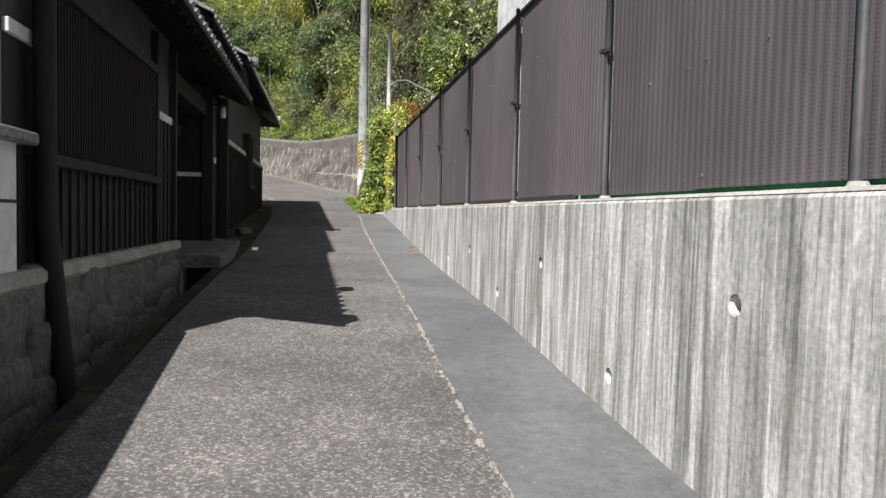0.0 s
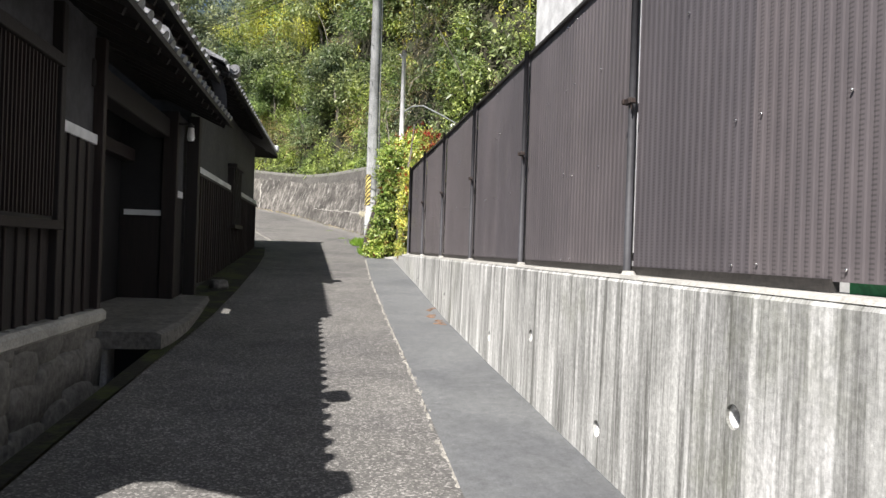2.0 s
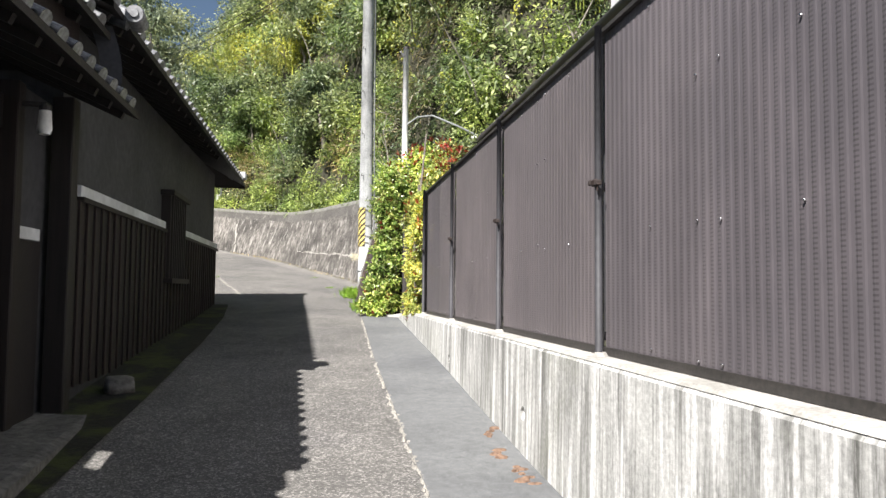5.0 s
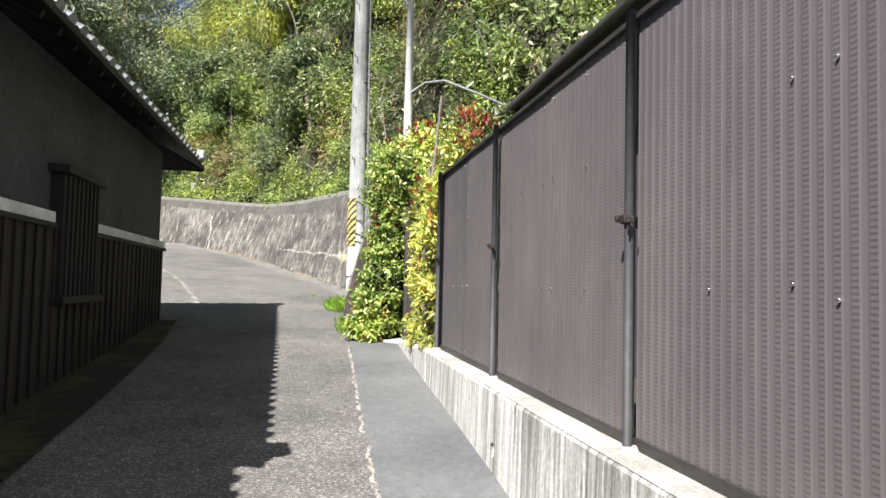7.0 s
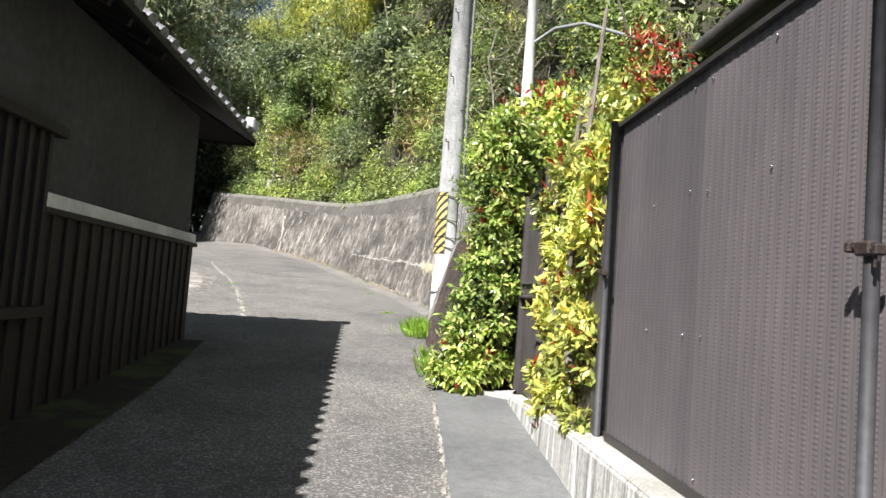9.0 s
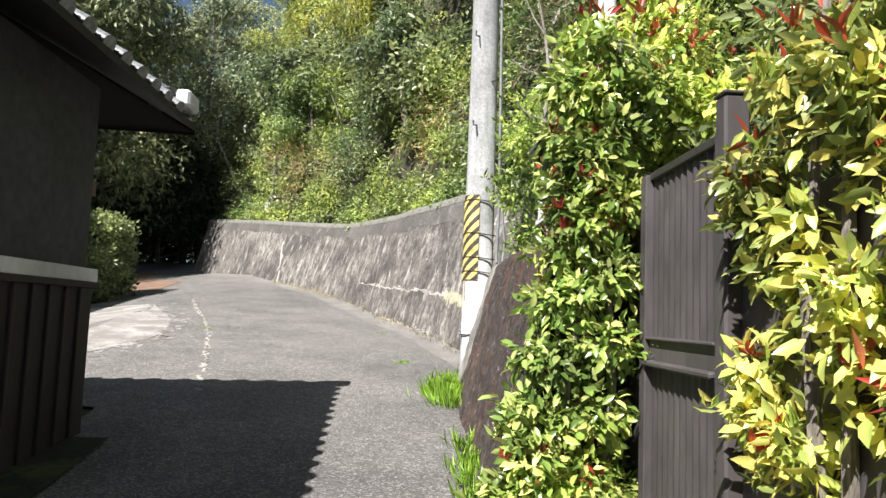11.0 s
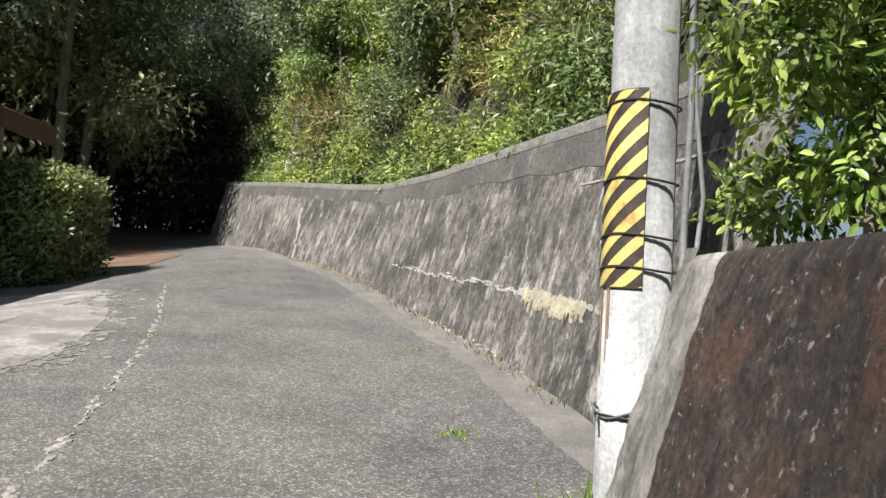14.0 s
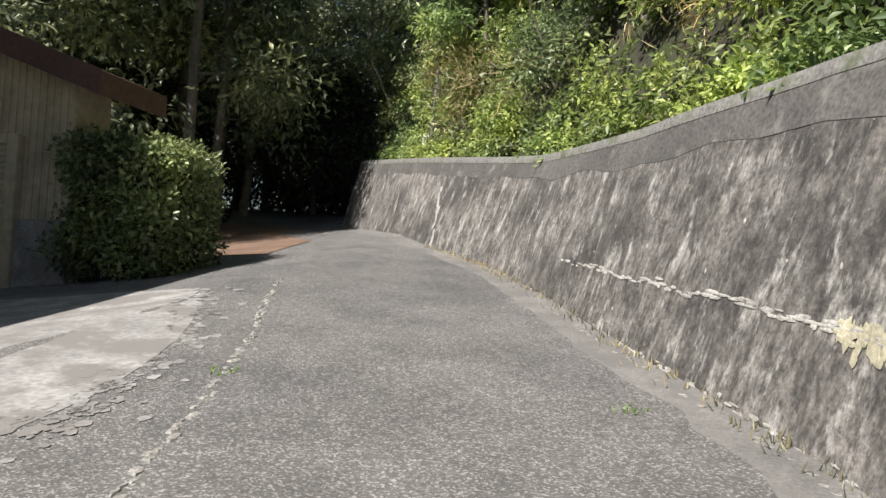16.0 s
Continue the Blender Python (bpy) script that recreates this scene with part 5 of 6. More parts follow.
# ---- little house on the terrace ----
lh = thing("little_house", "small white model house on posts with dark windows", "playhouse")
part("body", boxed(1.97, 2.5, 21.3, 22.22, 3.22, 3.82, 0.004), M_WHITE, lh)
b = bmesh.new()
loft(b, [[(1.9, y, 3.79), (2.235, y, 4.08), (2.57, y, 3.79), (2.57, y, 3.76), (2.235, y, 4.04), (1.9, y, 3.76), (1.9, y, 3.79)] for y in (21.22, 22.3)])
part("roof", b, M_ROOFMETAL, lh)
for y0, w_ in ((21.59, 0.13), (21.97, 0.155)):
    w = part("window", boxed(1.958, 1.972, y0, y0 + w_, 3.43, 3.72), M_GLASS, lh, "dark pane with red curtain")
    part("curtain", boxed(1.954, 1.957, y0 + 0.02, y0 + 0.05, 3.55, 3.70), M_REDCLOTH, w)
    for a in ((y0 - 0.012, y0, 3.415, 3.735), (y0 + w_, y0 + w_ + 0.012, 3.415, 3.735), (y0, y0 + w_, 3.415, 3.43), (y0, y0 + w_, 3.72, 3.735)):
        part("window_frame", boxed(1.95, 1.972, *a), M_WOOD_BROWN, w)
part("base_board", boxed(1.955, 2.515, 21.28, 22.24, 3.19, 3.23, 0.004), M_WHITE, lh)
for y in (21.35, 22.02):
    for x in (2.05, 2.42):
        part("leg", tube(bmesh.new(), [(x, y, 2.95), (x, y, 3.2)], 0.022, 8), M_WHITE, lh)

# ---- shed by the hedge ----
shed = thing("garage_shed", "tan corrugated shed with a brown roof beside the hedge", "shed")
b = bmesh.new()
loft(b, [[(-13, 33.15, 1.2), (-13, 33.15, 5.3), (-10.25, 33.15, 6.26), (-7.5, 33.15, 5.3), (-7.5, 33.15, 1.2)], [(-13, 33.9, 1.2), (-13, 33.9, 5.3), (-10.25, 33.9, 6.26), (-7.5, 33.9, 5.3), (-7.5, 33.9, 1.2)]])
b.faces.new([b.verts.new(p) for p in ((-13, 33.15, 1.2), (-7.5, 33.15, 1.2), (-7.5, 33.15, 5.3), (-10.25, 33.15, 6.26), (-13, 33.15, 5.3))])
part("wall", b, M_SIDING, shed, "tan corrugated metal siding")
b = mesh_of(boxed(-0.03, 0.03, -0.022, 0.0, 0, 1.0, 0.006), "siding_rib", M_SIDING)
for i in range(30):
    x = -7.55 - i * 0.13
    zt = 6.26 - 0.345 * abs(x + 10.25)
    piece("siding_rib", b, shed, Matrix.LocRotScale((x, 33.15, 3.22), None, (1, 1, zt - 3.22)))
b = bmesh.new()
loft(b, [[(-6.7, y, 5.03), (-6.7, y, 5.38), (-10.25, y, 6.62), (-13.8, y, 5.38), (-13.8, y, 5.03), (-10.25, y, 6.26), (-6.7, y, 5.03)] for y in (32.6, 34.2)])
part("roof", b, M_BROWNROOF, shed, "brown metal roof with deep fascia")
b = bmesh.new()
loft(b, [[(-6.7, 32.6, 5.03), (-10.25, 32.6, 6.26), (-13.8, 32.6, 5.03)], [(-6.7, 32.6, 5.40), (-10.25, 32.6, 6.64), (-13.8, 32.6, 5.40)]])
part("fascia", b, M_BROWNROOF, shed)
part("base", boxed(-13.05, -7.45, 33.05, 33.16, 1.2, 3.22, 0.01), M_APRON, shed, "grey concrete base course")
gdoor = part("garage_door", boxed(-12.4, -8.55, 33.06, 33.15, 1.8, 4.35), M_SIDING, shed, "tan roller shutter door")
part("door_post", boxed(-8.55, -8.35, 32.98, 33.15, 1.8, 4.5, 0.01), M_SIDING, shed)
part("door_head", boxed(-12.4, -8.56, 32.985, 33.15, 4.35, 4.5, 0.01), M_SIDING, shed)
slat = mesh_of(tube(bmesh.new(), [(-12.4, 0, 0), (-8.56, 0, 0)], 0.045, 8), "slat", M_SIDING, True)
for k in range(28):
    piece("slat", slat, gdoor, Matrix.Translation((0, 33.05, 1.86 + 0.09 * k)) @ Matrix.Diagonal((1, 0.45, 1, 1)))

# unseen block for the apron's shadow caster, white to bounce light on the shed
tagged(part("wall_neighbour", boxed(-14, -8.6, 23.5, 30.5, 0.5, 9.3), M_WHITE), "plain white unseen block that casts shade and bounces light", "wall", kind="structure")
tagged(part("wall_back", boxed(-30, 30, -16, -15.5, -2, 5), M_PLASTER_DARK), "plain wall closing the lane behind", "wall", kind="structure")


# ---- plants ----
def shrub(name, label, stems, blobs, leaf, material, n, extra=None, low=-0.9):
    """A broad-leaved shrub: bent stems and leaf sprays in lumps."""
    t = thing(name, label, "shrub")
    for s in stems:
        part("stem", tube(bmesh.new(), s, [0.028 - 0.02 * i / len(s) for i in range(len(s))], 6), M_BARK, t)
    c = [q[:3] for q in blobs]
    r = [q[3] for q in blobs]
    tot = sum(x ** 2 for x in r)
    P, A, N, L = crown_leaves(c, r, [n * x * x / tot for x in r], leaf, low, 0.35, 0.5)
    new("leaves", leaf_mesh("leaves", P, A, N, L, L * 0.42, material, True)).parent = t
    for m, k, size in extra or ():
        i = RNG.integers(0, len(P), k)
        q = P[i] + (P[i] - np.mean(P, 0)) * 0.06
        Q = np.repeat(q, 5, 0) + RNG.normal(size=(k * 5, 3)) * 0.012
        new("sprout_sprays", leaf_mesh("sprout_sprays", Q, RNG.normal(size=(k * 5, 3)) * 0.5 + np.array([-0.2, -0.2, 0.8]), RNG.normal(size=(k * 5, 3)), RNG.uniform(0.6, 1.2, k * 5) * size, RNG.uniform(0.6, 1.2, k * 5) * size * 0.3, m)).parent = t
        t.children[-1]["kind"] = "stuff"
    return t


shrub("climbing_shrub", "glossy green and yellow climbing shrub covering the gate end",
      [[(2.0, 20.45, 1.3), (2.05, 20.4, 2.2), (2.0, 20.5, 3.2), (2.1, 20.5, 4.0)], [(1.85, 20.5, 1.35), (1.8, 20.4, 2.0), (1.95, 20.45, 3.0)]],
      [(1.52, 20.34, 1.56, 0.15), (1.6, 20.48, 1.98, 0.13), (1.68, 20.5, 2.26, 0.13), (1.74, 20.5, 2.54, 0.13), (1.78, 20.52, 2.82, 0.12), (1.6, 20.3, 1.8, 0.13), (1.72, 20.3, 1.5, 0.16), (1.66, 20.42, 1.58, 0.19), (1.88, 20.4, 1.66, 0.2), (2.05, 20.45, 1.6, 0.17), (1.7, 20.42, 1.92, 0.17), (1.94, 20.4, 2.0, 0.19), (1.78, 20.45, 2.24, 0.16), (2.0, 20.4, 2.34, 0.18), (1.86, 20.45, 2.6, 0.15), (2.04, 20.42, 2.72, 0.17),
       (1.9, 20.45, 2.95, 0.15), (2.06, 20.45, 3.08, 0.17), (1.93, 20.45, 3.3, 0.16), (2.08, 20.5, 3.45, 0.17), (1.96, 20.5, 3.66, 0.17), (1.83, 20.5, 3.12, 0.13), (1.8, 20.5, 3.42, 0.14), (1.82, 20.5, 3.72, 0.14), (1.9, 20.5, 3.98, 0.14), (2.1, 20.5, 3.85, 0.15), (2.3, 20.5, 3.7, 0.2), (2.6, 20.4, 3.6, 0.2)],
      0.072, L_SHRUB, 9000, [(L_RED, 70, 0.09), (L_GOLD, 90, 0.075)])
GB = [(2.17 + 0.04 * ((k * 7) % 3 - 1), 17.98 + 0.27 * (k % 5), 1.55 + 0.2 * (k // 5) + 0.06 * (k % 3), 0.085 + 0.05 * ((k * 5) % 4) / 3) for k in range(45)]
shrub("climbing_shrub", "tall golden-leaved climbing shrub with red sprouts on the wall end",
      [[(2.15, 18.2, 1.4), (2.1, 18.3, 2.4), (2.2, 18.4, 3.4), (2.3, 18.5, 4.3)], [(2.2, 18.7, 1.4), (2.15, 18.6, 2.6), (2.3, 18.8, 3.8)], [(2.15, 18.7, 1.4), (2.12, 18.75, 2.6), (2.25, 18.8, 3.7)]],
      GB + [(2.35, 18.5, 3.5, 0.15), (2.5, 18.6, 3.75, 0.18), (2.7, 18.6, 3.45, 0.2), (2.3, 18.8, 3.3, 0.14)],
      0.07, L_GOLD, 6800, [(L_RED, 80, 0.10), (L_SHRUB, 520, 0.075)])
shrub("terrace_bush", "leafy green bush beside the utility pole",
      [[(2.45, 23.8, 2.95), (2.4, 23.8, 3.6), (2.4, 23.7, 4.6)], [(2.3, 23.6, 2.95), (2.5, 23.8, 4.0)]],
      [(2.1, 23.75, 3.75, 0.32), (2.2, 23.5, 4.2, 0.36), (2.45, 23.7, 3.4, 0.34), (2.6, 23.9, 3.9, 0.4), (2.3, 23.9, 4.6, 0.3), (2.75, 23.4, 4.4, 0.42), (2.35, 24.3, 3.3, 0.3), (2.6, 23.0, 3.3, 0.33), (2.95, 23.2, 3.6, 0.42), (2.5, 22.75, 3.15, 0.2), (3.1, 23.6, 4.1, 0.45)],
      0.058, L_BUSH, 13500, [(L_MID, 420, 0.10)])
shrub("terrace_bush", "dense bright-leaved bush with red tips on the terrace",
      [[(2.4, 21.1, 2.95), (2.3, 21.1, 3.6), (2.35, 21.0, 4.4)]],
      [(2.25, 21.0, 3.9, 0.3), (2.5, 21.2, 4.2, 0.4), (2.8, 21.6, 3.8, 0.45), (2.9, 22.3, 3.6, 0.45), (2.9, 22.0, 4.4, 0.5), (2.2, 20.95, 3.3, 0.22)],
      0.075, L_SHRUB, 7500, [(L_RED, 80, 0.12)])

shrub("yard_bush", "dark leafy bush rising behind the yard gate", [[(2.9, 19.6, 1.3), (2.9, 19.6, 2.6), (3.0, 19.7, 3.8)]],
      [(2.75, 19.3, 3.6, 0.28), (3.0, 19.9, 3.9, 0.4), (3.3, 19.2, 3.6, 0.4), (3.2, 20.4, 3.6, 0.4), (2.7, 20.2, 3.3, 0.3), (3.4, 19.8, 4.3, 0.35)], 0.085, L_DARK, 5200, [(L_MID, 160, 0.09), (L_RED, 22, 0.09)])
shrub("terrace_scrub", "low dark scrub at the back of the terrace", [[(3.4, 22.8, 2.9), (3.4, 22.8, 3.6)]],
      [(3.4, 21.4, 3.4, 0.5), (3.5, 22.2, 3.5, 0.5), (3.6, 23.0, 3.5, 0.5), (3.5, 23.8, 3.5, 0.5), (4.2, 22.6, 3.9, 0.7), (4.2, 23.8, 4.0, 0.7), (3.3, 24.5, 3.4, 0.5)], 0.11, L_DARK, 5200)
shrub("terrace_bush", "sparse broad-leaved spray with red tips before the little house",
      [[(2.0, 21.2, 2.95), (1.97, 21.2, 3.3), (1.9, 21.3, 3.7)], [(2.0, 21.2, 2.95), (1.95, 21.4, 3.25), (1.88, 21.6, 3.5)], [(2.0, 21.2, 2.95), (2.0, 21.05, 3.4), (1.98, 21.0, 4.0)]],
      [(1.93, 21.3, 3.4, 0.12), (1.97, 21.15, 3.62, 0.15), (1.9, 21.1, 3.3, 0.1), (1.9, 21.55, 3.45, 0.07), (2.0, 21.05, 3.95, 0.16), (1.95, 21.25, 3.15, 0.1), (1.92, 21.45, 3.7, 0.06)],
      0.085, L_SHRUB, 620, [(L_RED, 26, 0.085)], low=-1)
shrub("red_sprout_bush", "young red and bronze shoots rising above the fence end",
      [[(2.6, 18.9, 1.4), (2.62, 18.8, 2.8), (2.7, 18.6, 4.0)]],
      [(2.7, 18.6, 3.95, 0.16), (2.62, 18.55, 4.15, 0.12), (2.85, 18.7, 4.1, 0.14), (2.55, 18.5, 3.8, 0.1)], 0.055, L_RED, 210, [(L_RED, 16, 0.09), (L_GOLD, 30, 0.08)])

b = bmesh.new()
for (x, y), h in (((2.1, 22.55), 2.6), ((2.45, 23.1), 2.4)):
    p = Vector((x, y, 2.95))
    pts = [p.copy()]
    for i in range(7):
        p = p + Vector((random.uniform(-0.1, 0.08), random.uniform(-0.1, 0.1), h / 7))
        pts.append(p.copy())
    tube(b, pts, [0.024 - 0.0026 * i for i in range(8)], 6)
    for q in pts[2:]:
        for _ in range(2):
            d = Vector((random.uniform(-1, 1), random.uniform(-1, 1), random.uniform(0.2, 1))) * 0.35
            tube(b, [q, q + d * 0.6, q + d + Vector((0, 0, 0.05))], [0.006, 0.005, 0.003], 4)
tagged(part("bare_sapling", b, M_TWIG), "bare pale saplings on the terrace", "shrub")


def blades(name, label, centres, n, height, material, spread):
    c = np.array(centres)[RNG.integers(0, len(centres), n)]
    P = c + np.concatenate([RNG.normal(size=(n, 2)) * spread, np.zeros((n, 1))], 1)
    P[:, 2] = [lift(a, d) for a, d in P[:, :2]]
    A = np.concatenate([RNG.normal(size=(n, 2)) * 0.45, np.ones((n, 1))], 1)
    L = RNG.uniform(0.5, 1.2, n) * height
    return tagged(new(name, leaf_mesh(name, P, A, RNG.normal(size=(n, 3)), L, np.full(n, 0.012), material)), label, "grass", kind="stuff")


blades("grass_tuft", "bright green grass at the wall foot by the pole", [(1.44, 23.7, 0), (1.5, 24.0, 0), (1.42, 23.95, 0), (1.46, 23.5, 0), (1.55, 24.3, 0)], 1100, 0.22, L_GRASS, 0.11)
blades("grass_tuft", "bright green grass beside the kerb", [(1.4, 20.9, 0), (1.4, 21.2, 0), (1.42, 21.5, 0), (1.44, 22.0, 0)], 220, 0.17, L_GRASS, 0.05)
blades("weed", "small green weeds growing in the lane", [(0.92, 25.73, 0), (0.98, 25.8, 0), (0.55, 28.4, 0), (-2.2, 28.3, 0)], 90, 0.045, L_GRASS, 0.06)
blades("dry_litter", "dry needles and stalks along the wall foot", [(x + 0.05, y, 0) for x, y in FOOTLINE[6:40]], 900, 0.1, L_DRY, 0.09)

# ---- vegetation of the bank ----
def bank(name, label, material, count, d0, d1, r0, r1, leaf, per, seed, s0=0.0, s1=1.0, width=0.45, low=-0.4, clump=None):
    rg = np.random.default_rng(seed)
    C, R = [], []
    n = len(BASELINE) - 1
    while len(C) < count:
        i = int(n * (s0 + (s1 - s0) * rg.random()))
        d = d0 + (d1 - d0) * rg.random() ** 1.1
        p = hill_point(i, d)
        if clump is not None and noise.noise(Vector((p.x * 0.22, p.y * 0.22 + seed, p.z * 0.3))) < clump:
            continue
        r = r0 + (r1 - r0) * rg.random()
        nx, ny = right_of(BASELINE, i)
        o = min(rg.uniform(-0.1, 0.75) * r, d + 0.12 - 0.8 * r)
        C.append((p.x - nx * o, p.y - ny * o, p.z + r * 0.3 * rg.random()))
        R.append(r)
    P, A, N, L = crown_leaves(C, R, [per * (r / r1) ** 2 + 20 for r in R], leaf, low, 0.35, 0.6)
    return tagged(new(name, leaf_mesh(name, P, A, N, L, L * width, material)), label, "vegetation", kind="stuff")


bank("ivy_cover", "dense green creepers over the bank above the wall", L_MID, 460, 0.34, 1.7, 0.22, 0.6, 0.105, 420, 11, 0.36, 0.93, low=-0.5, clump=-0.12)
bank("ivy_cover", "darker creepers between the bright ones", L_DARK, 300, 0.5, 2.3, 0.25, 0.7, 0.12, 340, 12, 0.3, 0.95, low=-0.5)
bank("ivy_cover", "green creepers over the near end of the bank", L_MID, 150, 0.4, 4.0, 0.3, 0.75, 0.11, 420, 21, 0.30, 0.57, low=-0.6)
bank("evergreen_scrub", "dark evergreen scrub covering the hillside", L_DARK, 170, 1.2, 13, 0.8, 2.3, 0.2, 1500, 13, 0.03, 1.0, low=-0.6)
bank("green_scrub", "mid-green scrub covering the hillside", L_MID, 90, 1.4, 12, 0.6, 1.7, 0.18, 1000, 14, 0.03, 1.0, clump=0.05, low=-0.6)
bank("dry_scrub", "dry brown vines and grass on the hillside", L_DRY, 240, 0.8, 7, 0.4, 1.1, 0.26, 320, 16, 0.35, 0.95, width=0.07, clump=0.0, low=-0.8)

# hanging vines
rv = np.random.default_rng(44)
P, A, N, L = [], [], [], []
for k in range(760):
    i = int(len(BASELINE) * rv.uniform(0.36, 0.95))
    p = np.array(hill_point(i, rv.uniform(1.2, 4.5)))
    nx, ny = right_of(BASELINE, i)
    p -= np.array([nx, ny, 0]) * rv.uniform(0.3, 0.65)
    m = int(rv.uniform(18, 46))
    drop = rv.uniform(0.8, 2.4)
    u = np.linspace(0, 1, m)[:, None]
    sway = np.concatenate([np.sin(u * 5 + k) * 0.12, np.cos(u * 4 + k) * 0.12, -u * drop], 1)
    P.append(p + sway + rv.normal(size=(m, 3)) * 0.05)
    A.append(rv.normal(size=(m, 3)) * 0.5 + np.array([-nx * 0.5, -ny * 0.5, -0.6]))
    N.append(rv.normal(size=(m, 3)) * 0.4 + np.array([-nx, -ny, 0.5]))
    L.append(rv.uniform(0.10, 0.2, m))
P, A, N, L = (np.concatenate(q) for q in (P, A, N, L))
h, h2 = len(P) // 2, len(P) * 3 // 4
tagged(new("hanging_vines", leaf_mesh("hanging_vines", P[:h], A[:h], N[:h], L[:h], L[:h] * 0.4, L_MID)), "green vines hanging down the bank", "vegetation", kind="stuff")
tagged(new("hanging_vines", leaf_mesh("hanging_vines", P[h:h2], A[h:h2], N[h:h2], L[h:h2], L[h:h2] * 0.35, L_YEL)), "pale yellow-green vines hanging down the bank", "vegetation", kind="stuff")
tagged(new("hanging_vines", leaf_mesh("hanging_vines", P[h2:], A[h2:] * np.array([0.5, 0.5, 1.5]), N[h2:], L[h2:] * 1.5, L[h2:] * 0.12, L_DRY)), "dry straw-coloured vines hanging down the bank", "vegetation", kind="stuff")

# bare branches hanging on the bank
b = bmesh.new()
rb = random.Random(9)
for k in range(90):
    i = rb.randrange(int(len(BASELINE) * 0.35), int(len(BASELINE) * 0.95))
    p = hill_point(i, rb.uniform(0.8, 6)) + Vector((-0.3, -0.4, 0.5))
    pts = [p.copy()]
    d = Vector((rb.uniform(-0.6, 0.3), rb.uniform(-0.5, 0.1), rb.uniform(0.3, 1.0)))
    for _ in range(6):
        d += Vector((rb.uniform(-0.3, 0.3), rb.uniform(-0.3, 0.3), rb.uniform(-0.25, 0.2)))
        p = p + d * 0.42
        pts.append(p.copy())
    tube(b, pts, [0.03 - 0.004 * j for j in range(7)], 4)
tagged(part("bare_branches", b, M_TWIG), "bare grey vines and branches tangled on the bank", "branches", kind="stuff")


def tree(name, label, x, y, z, h, r, crown, leaf, material, seed, n_limbs=9, first=0.35):
    """Tapered trunk, limbs, and a crown of leaf sprays on the limbs."""
    rt = random.Random(seed)
    t = thing(name, label, "tree")
    b = bmesh.new()
    pts, p = [], Vector((0, 0, -0.3))
    for i in range(9):
        pts.append(p.copy())
        p = p + Vector((rt.uniform(-0.12, 0.12), rt.uniform(-0.12, 0.12), (h + 0.3) / 8))
    tube(b, pts, [r * (1 - 0.1 * i) for i in range(9)], 10)
    blobs = [(*pts[-1], crown * 0.55)]
    for k in range(n_limbs):
        u = first + (1 - first) * (k + 0.5) / n_limbs
        q = pts[0].lerp(pts[-1], u)
        a = k * 2.4 + rt.uniform(-0.4, 0.4)
        l = crown * (1.25 - 0.75 * (u - first) / (1 - first)) * rt.uniform(0.7, 1.1)
        e = q + Vector((math.cos(a) * l, math.sin(a) * l, l * rt.uniform(0.0, 0.4)))
        tube(b, [q, q.lerp(e, 0.5) + Vector((0, 0, 0.15)), e], [r * 0.28, r * 0.18, r * 0.06], 5)
        blobs.append((*e, crown * rt.uniform(0.4, 0.62)))
        blobs.append((*(q.lerp(e, 0.6) + Vector((0, 0, 0.2))), crown * rt.uniform(0.3, 0.5)))
    part("trunk", b, M_BARK, t, smooth=True)
    P, A, N, L = crown_leaves([q[:3] for q in blobs], [q[3] for q in blobs], [560 * (q[3] / (crown * 0.6)) ** 2 for q in blobs], leaf, -1, 0.45, 0.35)
    new("crown", leaf_mesh("crown", P, A, N, L, L * 0.4, material)).parent = t
    t.matrix_basis = Matrix.Translation((x, y, z))
    return t


T1 = tree("cedar_tree", "tall dark cedar with a bare lower trunk", -11.1, 42.0, lift(-11.1, 42), 16, 0.19, 2.8, 0.26, L_FOREST, 1, 13, 0.28)
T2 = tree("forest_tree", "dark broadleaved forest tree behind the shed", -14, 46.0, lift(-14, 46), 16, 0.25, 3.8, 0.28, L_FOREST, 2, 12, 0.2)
T3 = tree("forest_tree", "low undergrowth tree at the forest edge, shade in its leaf colour", -11, 55.0, lift(-11, 55), 6, 0.14, 2.6, 0.24, L_UNDER, 3, 12, 0.05)
rf = random.Random(21)
for src, spots in ((T1, [(-11.6, 44.6), (-13.5, 50), (-15.5, 53), (-11, 60), (-7.5, 64), (-18, 47), (-14, 64), (-22, 56), (-5, 58), (-18, 66), (-10.6, 56), (-13.2, 47.5), (-16, 44), (-20, 51), (-14, 38), (-18, 38)]),
                   (T2, [(-17, 43), (-21, 47), (-16, 57), (-10.5, 66), (-25, 52), (-20, 62), (-15, 39), (-22, 40), (-28, 46), (-6, 68)]),
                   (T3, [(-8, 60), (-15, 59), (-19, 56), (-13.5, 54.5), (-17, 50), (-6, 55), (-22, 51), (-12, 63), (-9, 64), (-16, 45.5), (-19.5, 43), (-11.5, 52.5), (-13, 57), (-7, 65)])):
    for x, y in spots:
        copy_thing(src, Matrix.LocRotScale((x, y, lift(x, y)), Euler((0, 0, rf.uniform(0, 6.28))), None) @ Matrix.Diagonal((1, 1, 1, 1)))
# trees on the hill top
T4 = tree("hill_tree", "tall evergreen tree on the hilltop", 0, 0, 0, 10, 0.2, 2.6, 0.27, L_DARK, 5, 12, 0.2)
T4.matrix_basis = Matrix.Translation(hill_point(len(BASELINE) // 2, 7))
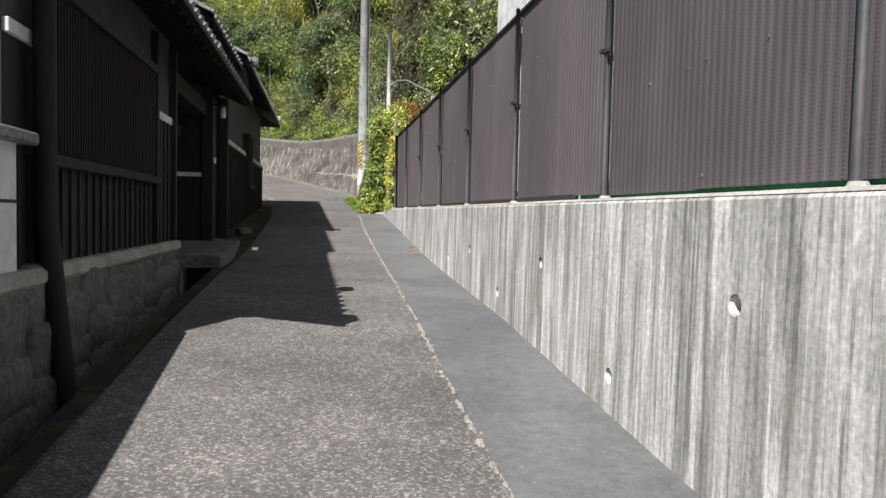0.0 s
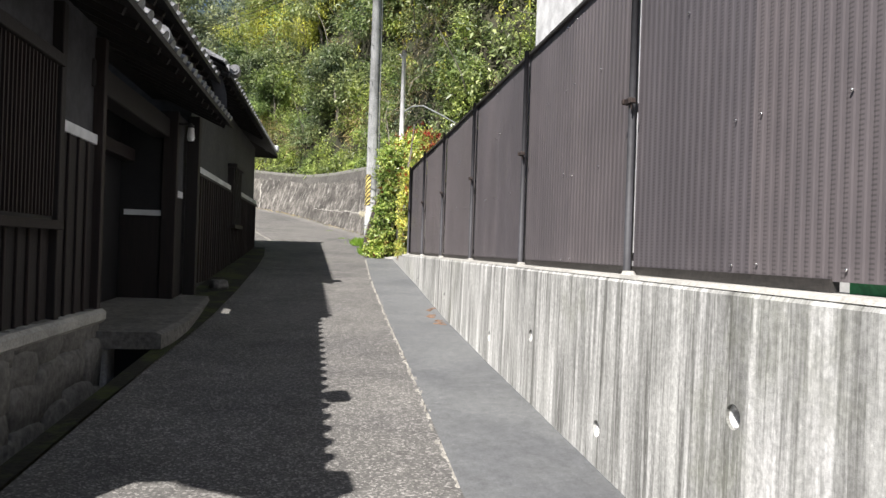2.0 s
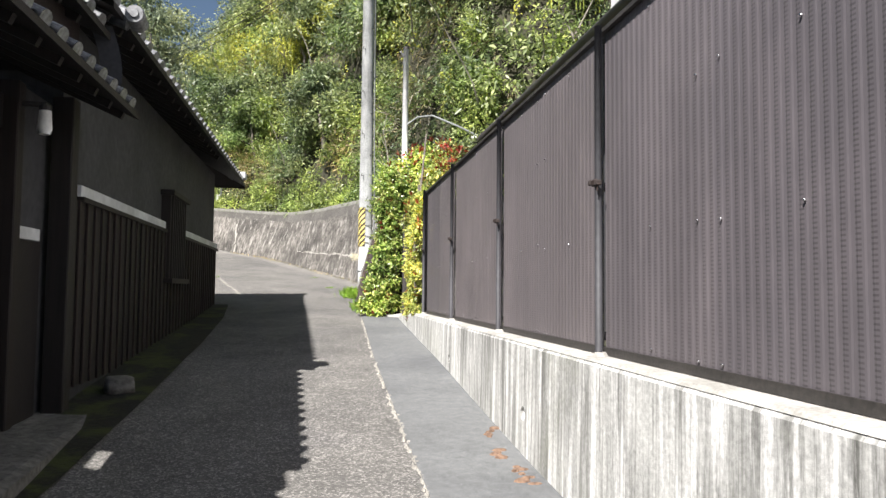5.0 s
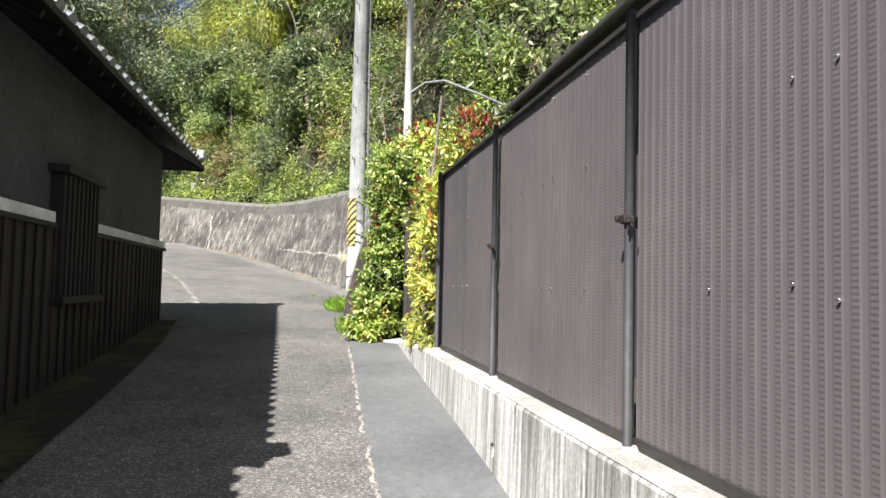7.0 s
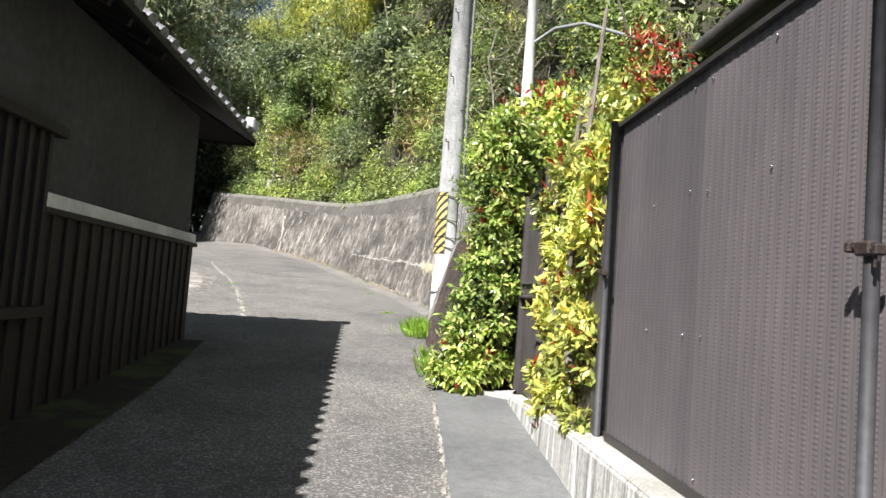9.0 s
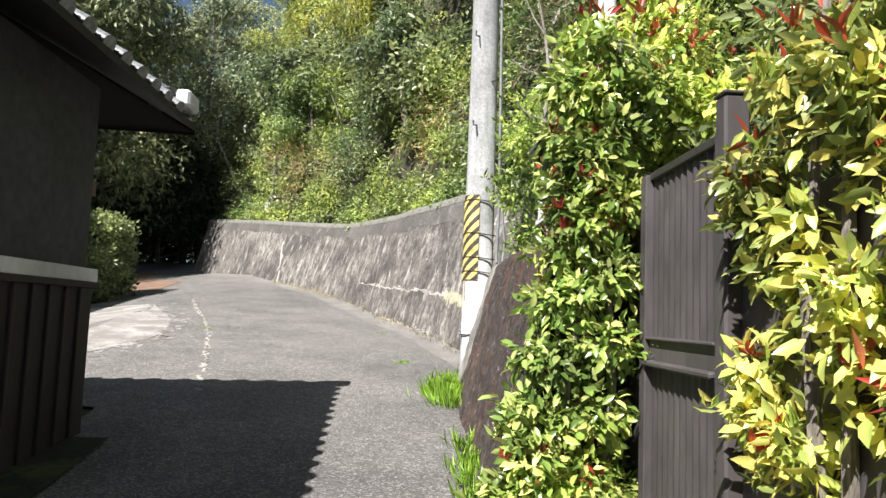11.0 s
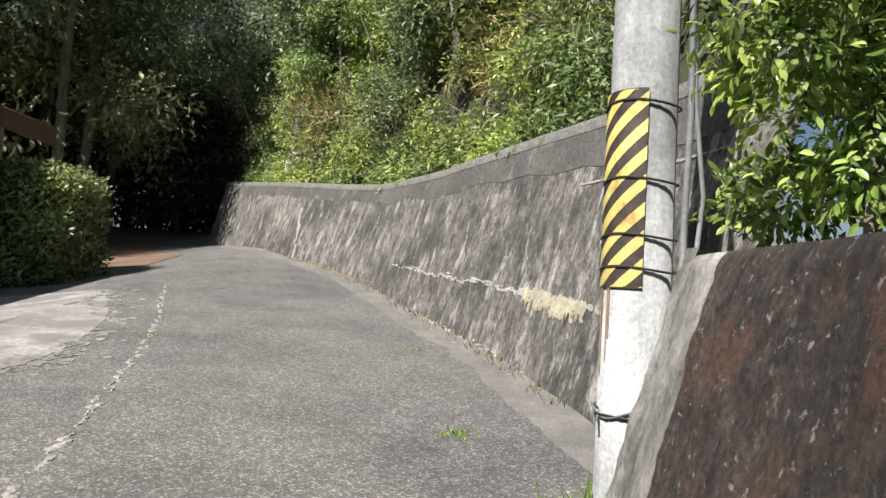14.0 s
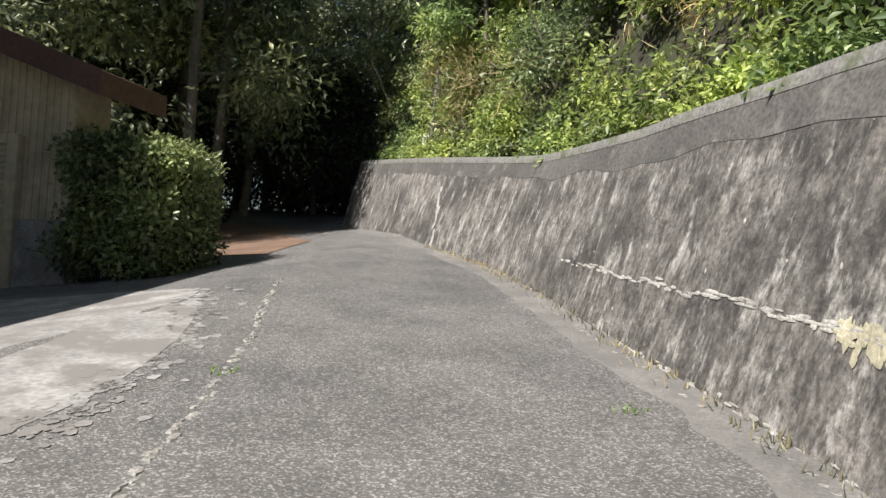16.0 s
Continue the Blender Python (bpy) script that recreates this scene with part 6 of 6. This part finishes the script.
for k in range(30):
    i = int(len(BASELINE) * (0.12 + 0.88 * k / 29))
    copy_thing(T4, Matrix.LocRotScale(hill_point(min(i, len(BASELINE) - 1), rf.uniform(5, 14)) - Vector((0, 0, 0.5)), Euler((0, 0, rf.uniform(0, 6.28))), None))

# bushy trees and bamboo standing on the bank
for seed, mat, label, spots in ((31, L_DARK, "round dark evergreen tree on the steep bank", ((62, 1.2), (66, 2.6), (70, 1.3), (73, 3.2), (78, 1.4), (56, 2.4), (52, 3.0), (83, 2.6), (59, 3.4), (75, 5))),
                                (32, L_MID, "leafy light green tree on the steep bank", ((64, 3.6), (68, 1.1), (74, 1.6), (80, 3.0), (54, 2.6), (50, 2.8), (86, 1.5), (60, 2.0)))):
    t0 = tree("bank_tree", label, 0, 0, 0, 3.0, 0.09, 1.15, 0.15, mat, seed, 9, 0.25)
    t0.matrix_basis = Matrix.Translation(hill_point(*spots[0]) + Vector((0, -0.2, -0.2)))
    for i, d in spots[1:]:
        copy_thing(t0, Matrix.LocRotScale(hill_point(i, d) + Vector((0, -0.2, -0.3)), Euler((rf.uniform(-0.15, 0.15), rf.uniform(-0.15, 0.15), rf.uniform(0, 6.28))), None))


def bamboo(seed):
    """A clump of arching culms whose tips hang heavy with narrow leaves."""
    rt = np.random.default_rng(seed)
    t = thing("bamboo", "arching clump of yellow-green bamboo on the bank", "bamboo")
    P, A = [], []
    for k in range(13):
        a = rt.uniform(0, 6.28)
        lean, h = rt.uniform(0.5, 1.5), rt.uniform(2.4, 4.4)
        u = np.linspace(0, 1, 12)[:, None]
        foot = np.array([rt.normal() * 0.35, rt.normal() * 0.35, -0.3])
        line = foot + np.concatenate([math.cos(a) * lean * u ** 2.2, math.sin(a) * lean * u ** 2.2, h * (u - 0.32 * u ** 4)], 1)
        part("culm", tube(bmesh.new(), [tuple(q) for q in line], [0.02 - 0.0014 * i for i in range(12)], 5), L_YEL, t)
        for q in line[4:]:
            m = 42
            drop = rt.uniform(0, 0.7, (m, 1)) ** 1.3
            P.append(q + rt.normal(size=(m, 3)) * np.array([0.17, 0.17, 0.10]) - np.array([0, 0, 1]) * drop)
            A.append(rt.normal(size=(m, 3)) * 0.45 + np.array([math.cos(a) * 0.4, math.sin(a) * 0.4, -0.9]))
    P, A = np.concatenate(P), np.concatenate(A)
    n = len(P)
    new("leaves", leaf_mesh("leaves", P, A, rt.normal(size=(n, 3)) + np.array([-0.5, -0.7, 0.5]), rt.uniform(0.1, 0.22, n), rt.uniform(0.02, 0.04, n), L_YEL)).parent = t
    return t


B1 = bamboo(61)
B1.matrix_basis = Matrix.Translation(hill_point(66, 3.0))
for i, d in ((68, 3.6), (67, 2.2), (72, 2.4), (76, 2.2), (77, 3.2), (48, 2.0), (50, 2.6), (46, 3.0), (47, 2.4), (83, 2.0), (81, 1.2), (60, 4.2), (58, 2.6)):
    copy_thing(B1, Matrix.LocRotScale(hill_point(i, d), Euler((0, 0, rf.uniform(0, 6.28))), None))

# clipped hedge
hedge = thing("hedge", "thick clipped green hedge beside the shed", "hedge")
C, R = [], []
for k in range(150):
    x, y = rf.uniform(-7.4, -6.0), rf.uniform(33.0, 34.4)
    z = rf.uniform(lift(x, y) + 0.1, 4.35)
    if rf.random() < 0.75:
        if rf.random() < 0.6:
            y = 33.0 + rf.uniform(0, 0.2)
        elif rf.random() < 0.5:
            z = 4.3
        else:
            x = -6.0
    C.append((x, y, z))
    R.append(rf.uniform(0.3, 0.42))
P, A, N, L = crown_leaves(C, R, [170] * 150, 0.1, -1, 0.0, 0.5)
new("foliage", leaf_mesh("foliage", P, A, N, L, L * 0.5, L_DARK)).parent = hedge
# Black box among the leaves stands in for the hedge's inner shade
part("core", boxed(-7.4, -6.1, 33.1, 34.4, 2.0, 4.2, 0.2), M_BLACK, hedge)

# meter post in the creepers
mp = thing("cable_post", "thin grey post with a white box in the creepers", "post")
p = hill_point(min(range(len(BASELINE)), key=lambda k: abs(BASELINE[k][1] - 41.0)), 0.3)
part("post", tube(bmesh.new(), [(p.x, p.y, p.z - 0.2), (p.x + 0.1, p.y, p.z + 2.3)], 0.035, 8), M_CABLE, mp)
part("meter_box", boxed(p.x - 0.16, p.x + 0.02, p.y - 0.16, p.y - 0.02, p.z + 0.3, p.z + 0.62, 0.02), M_WHITE, mp)

tagged(ragged_strip("fallen_leaves", [(1.95, 11.6), (1.9, 12.2), (1.98, 12.9)], 0.13, 0.016, 0.008, M_LITTER, 12, 0.04, 0.05), "dry brown leaves gathered at the wall foot", "leaves", kind="stuff")
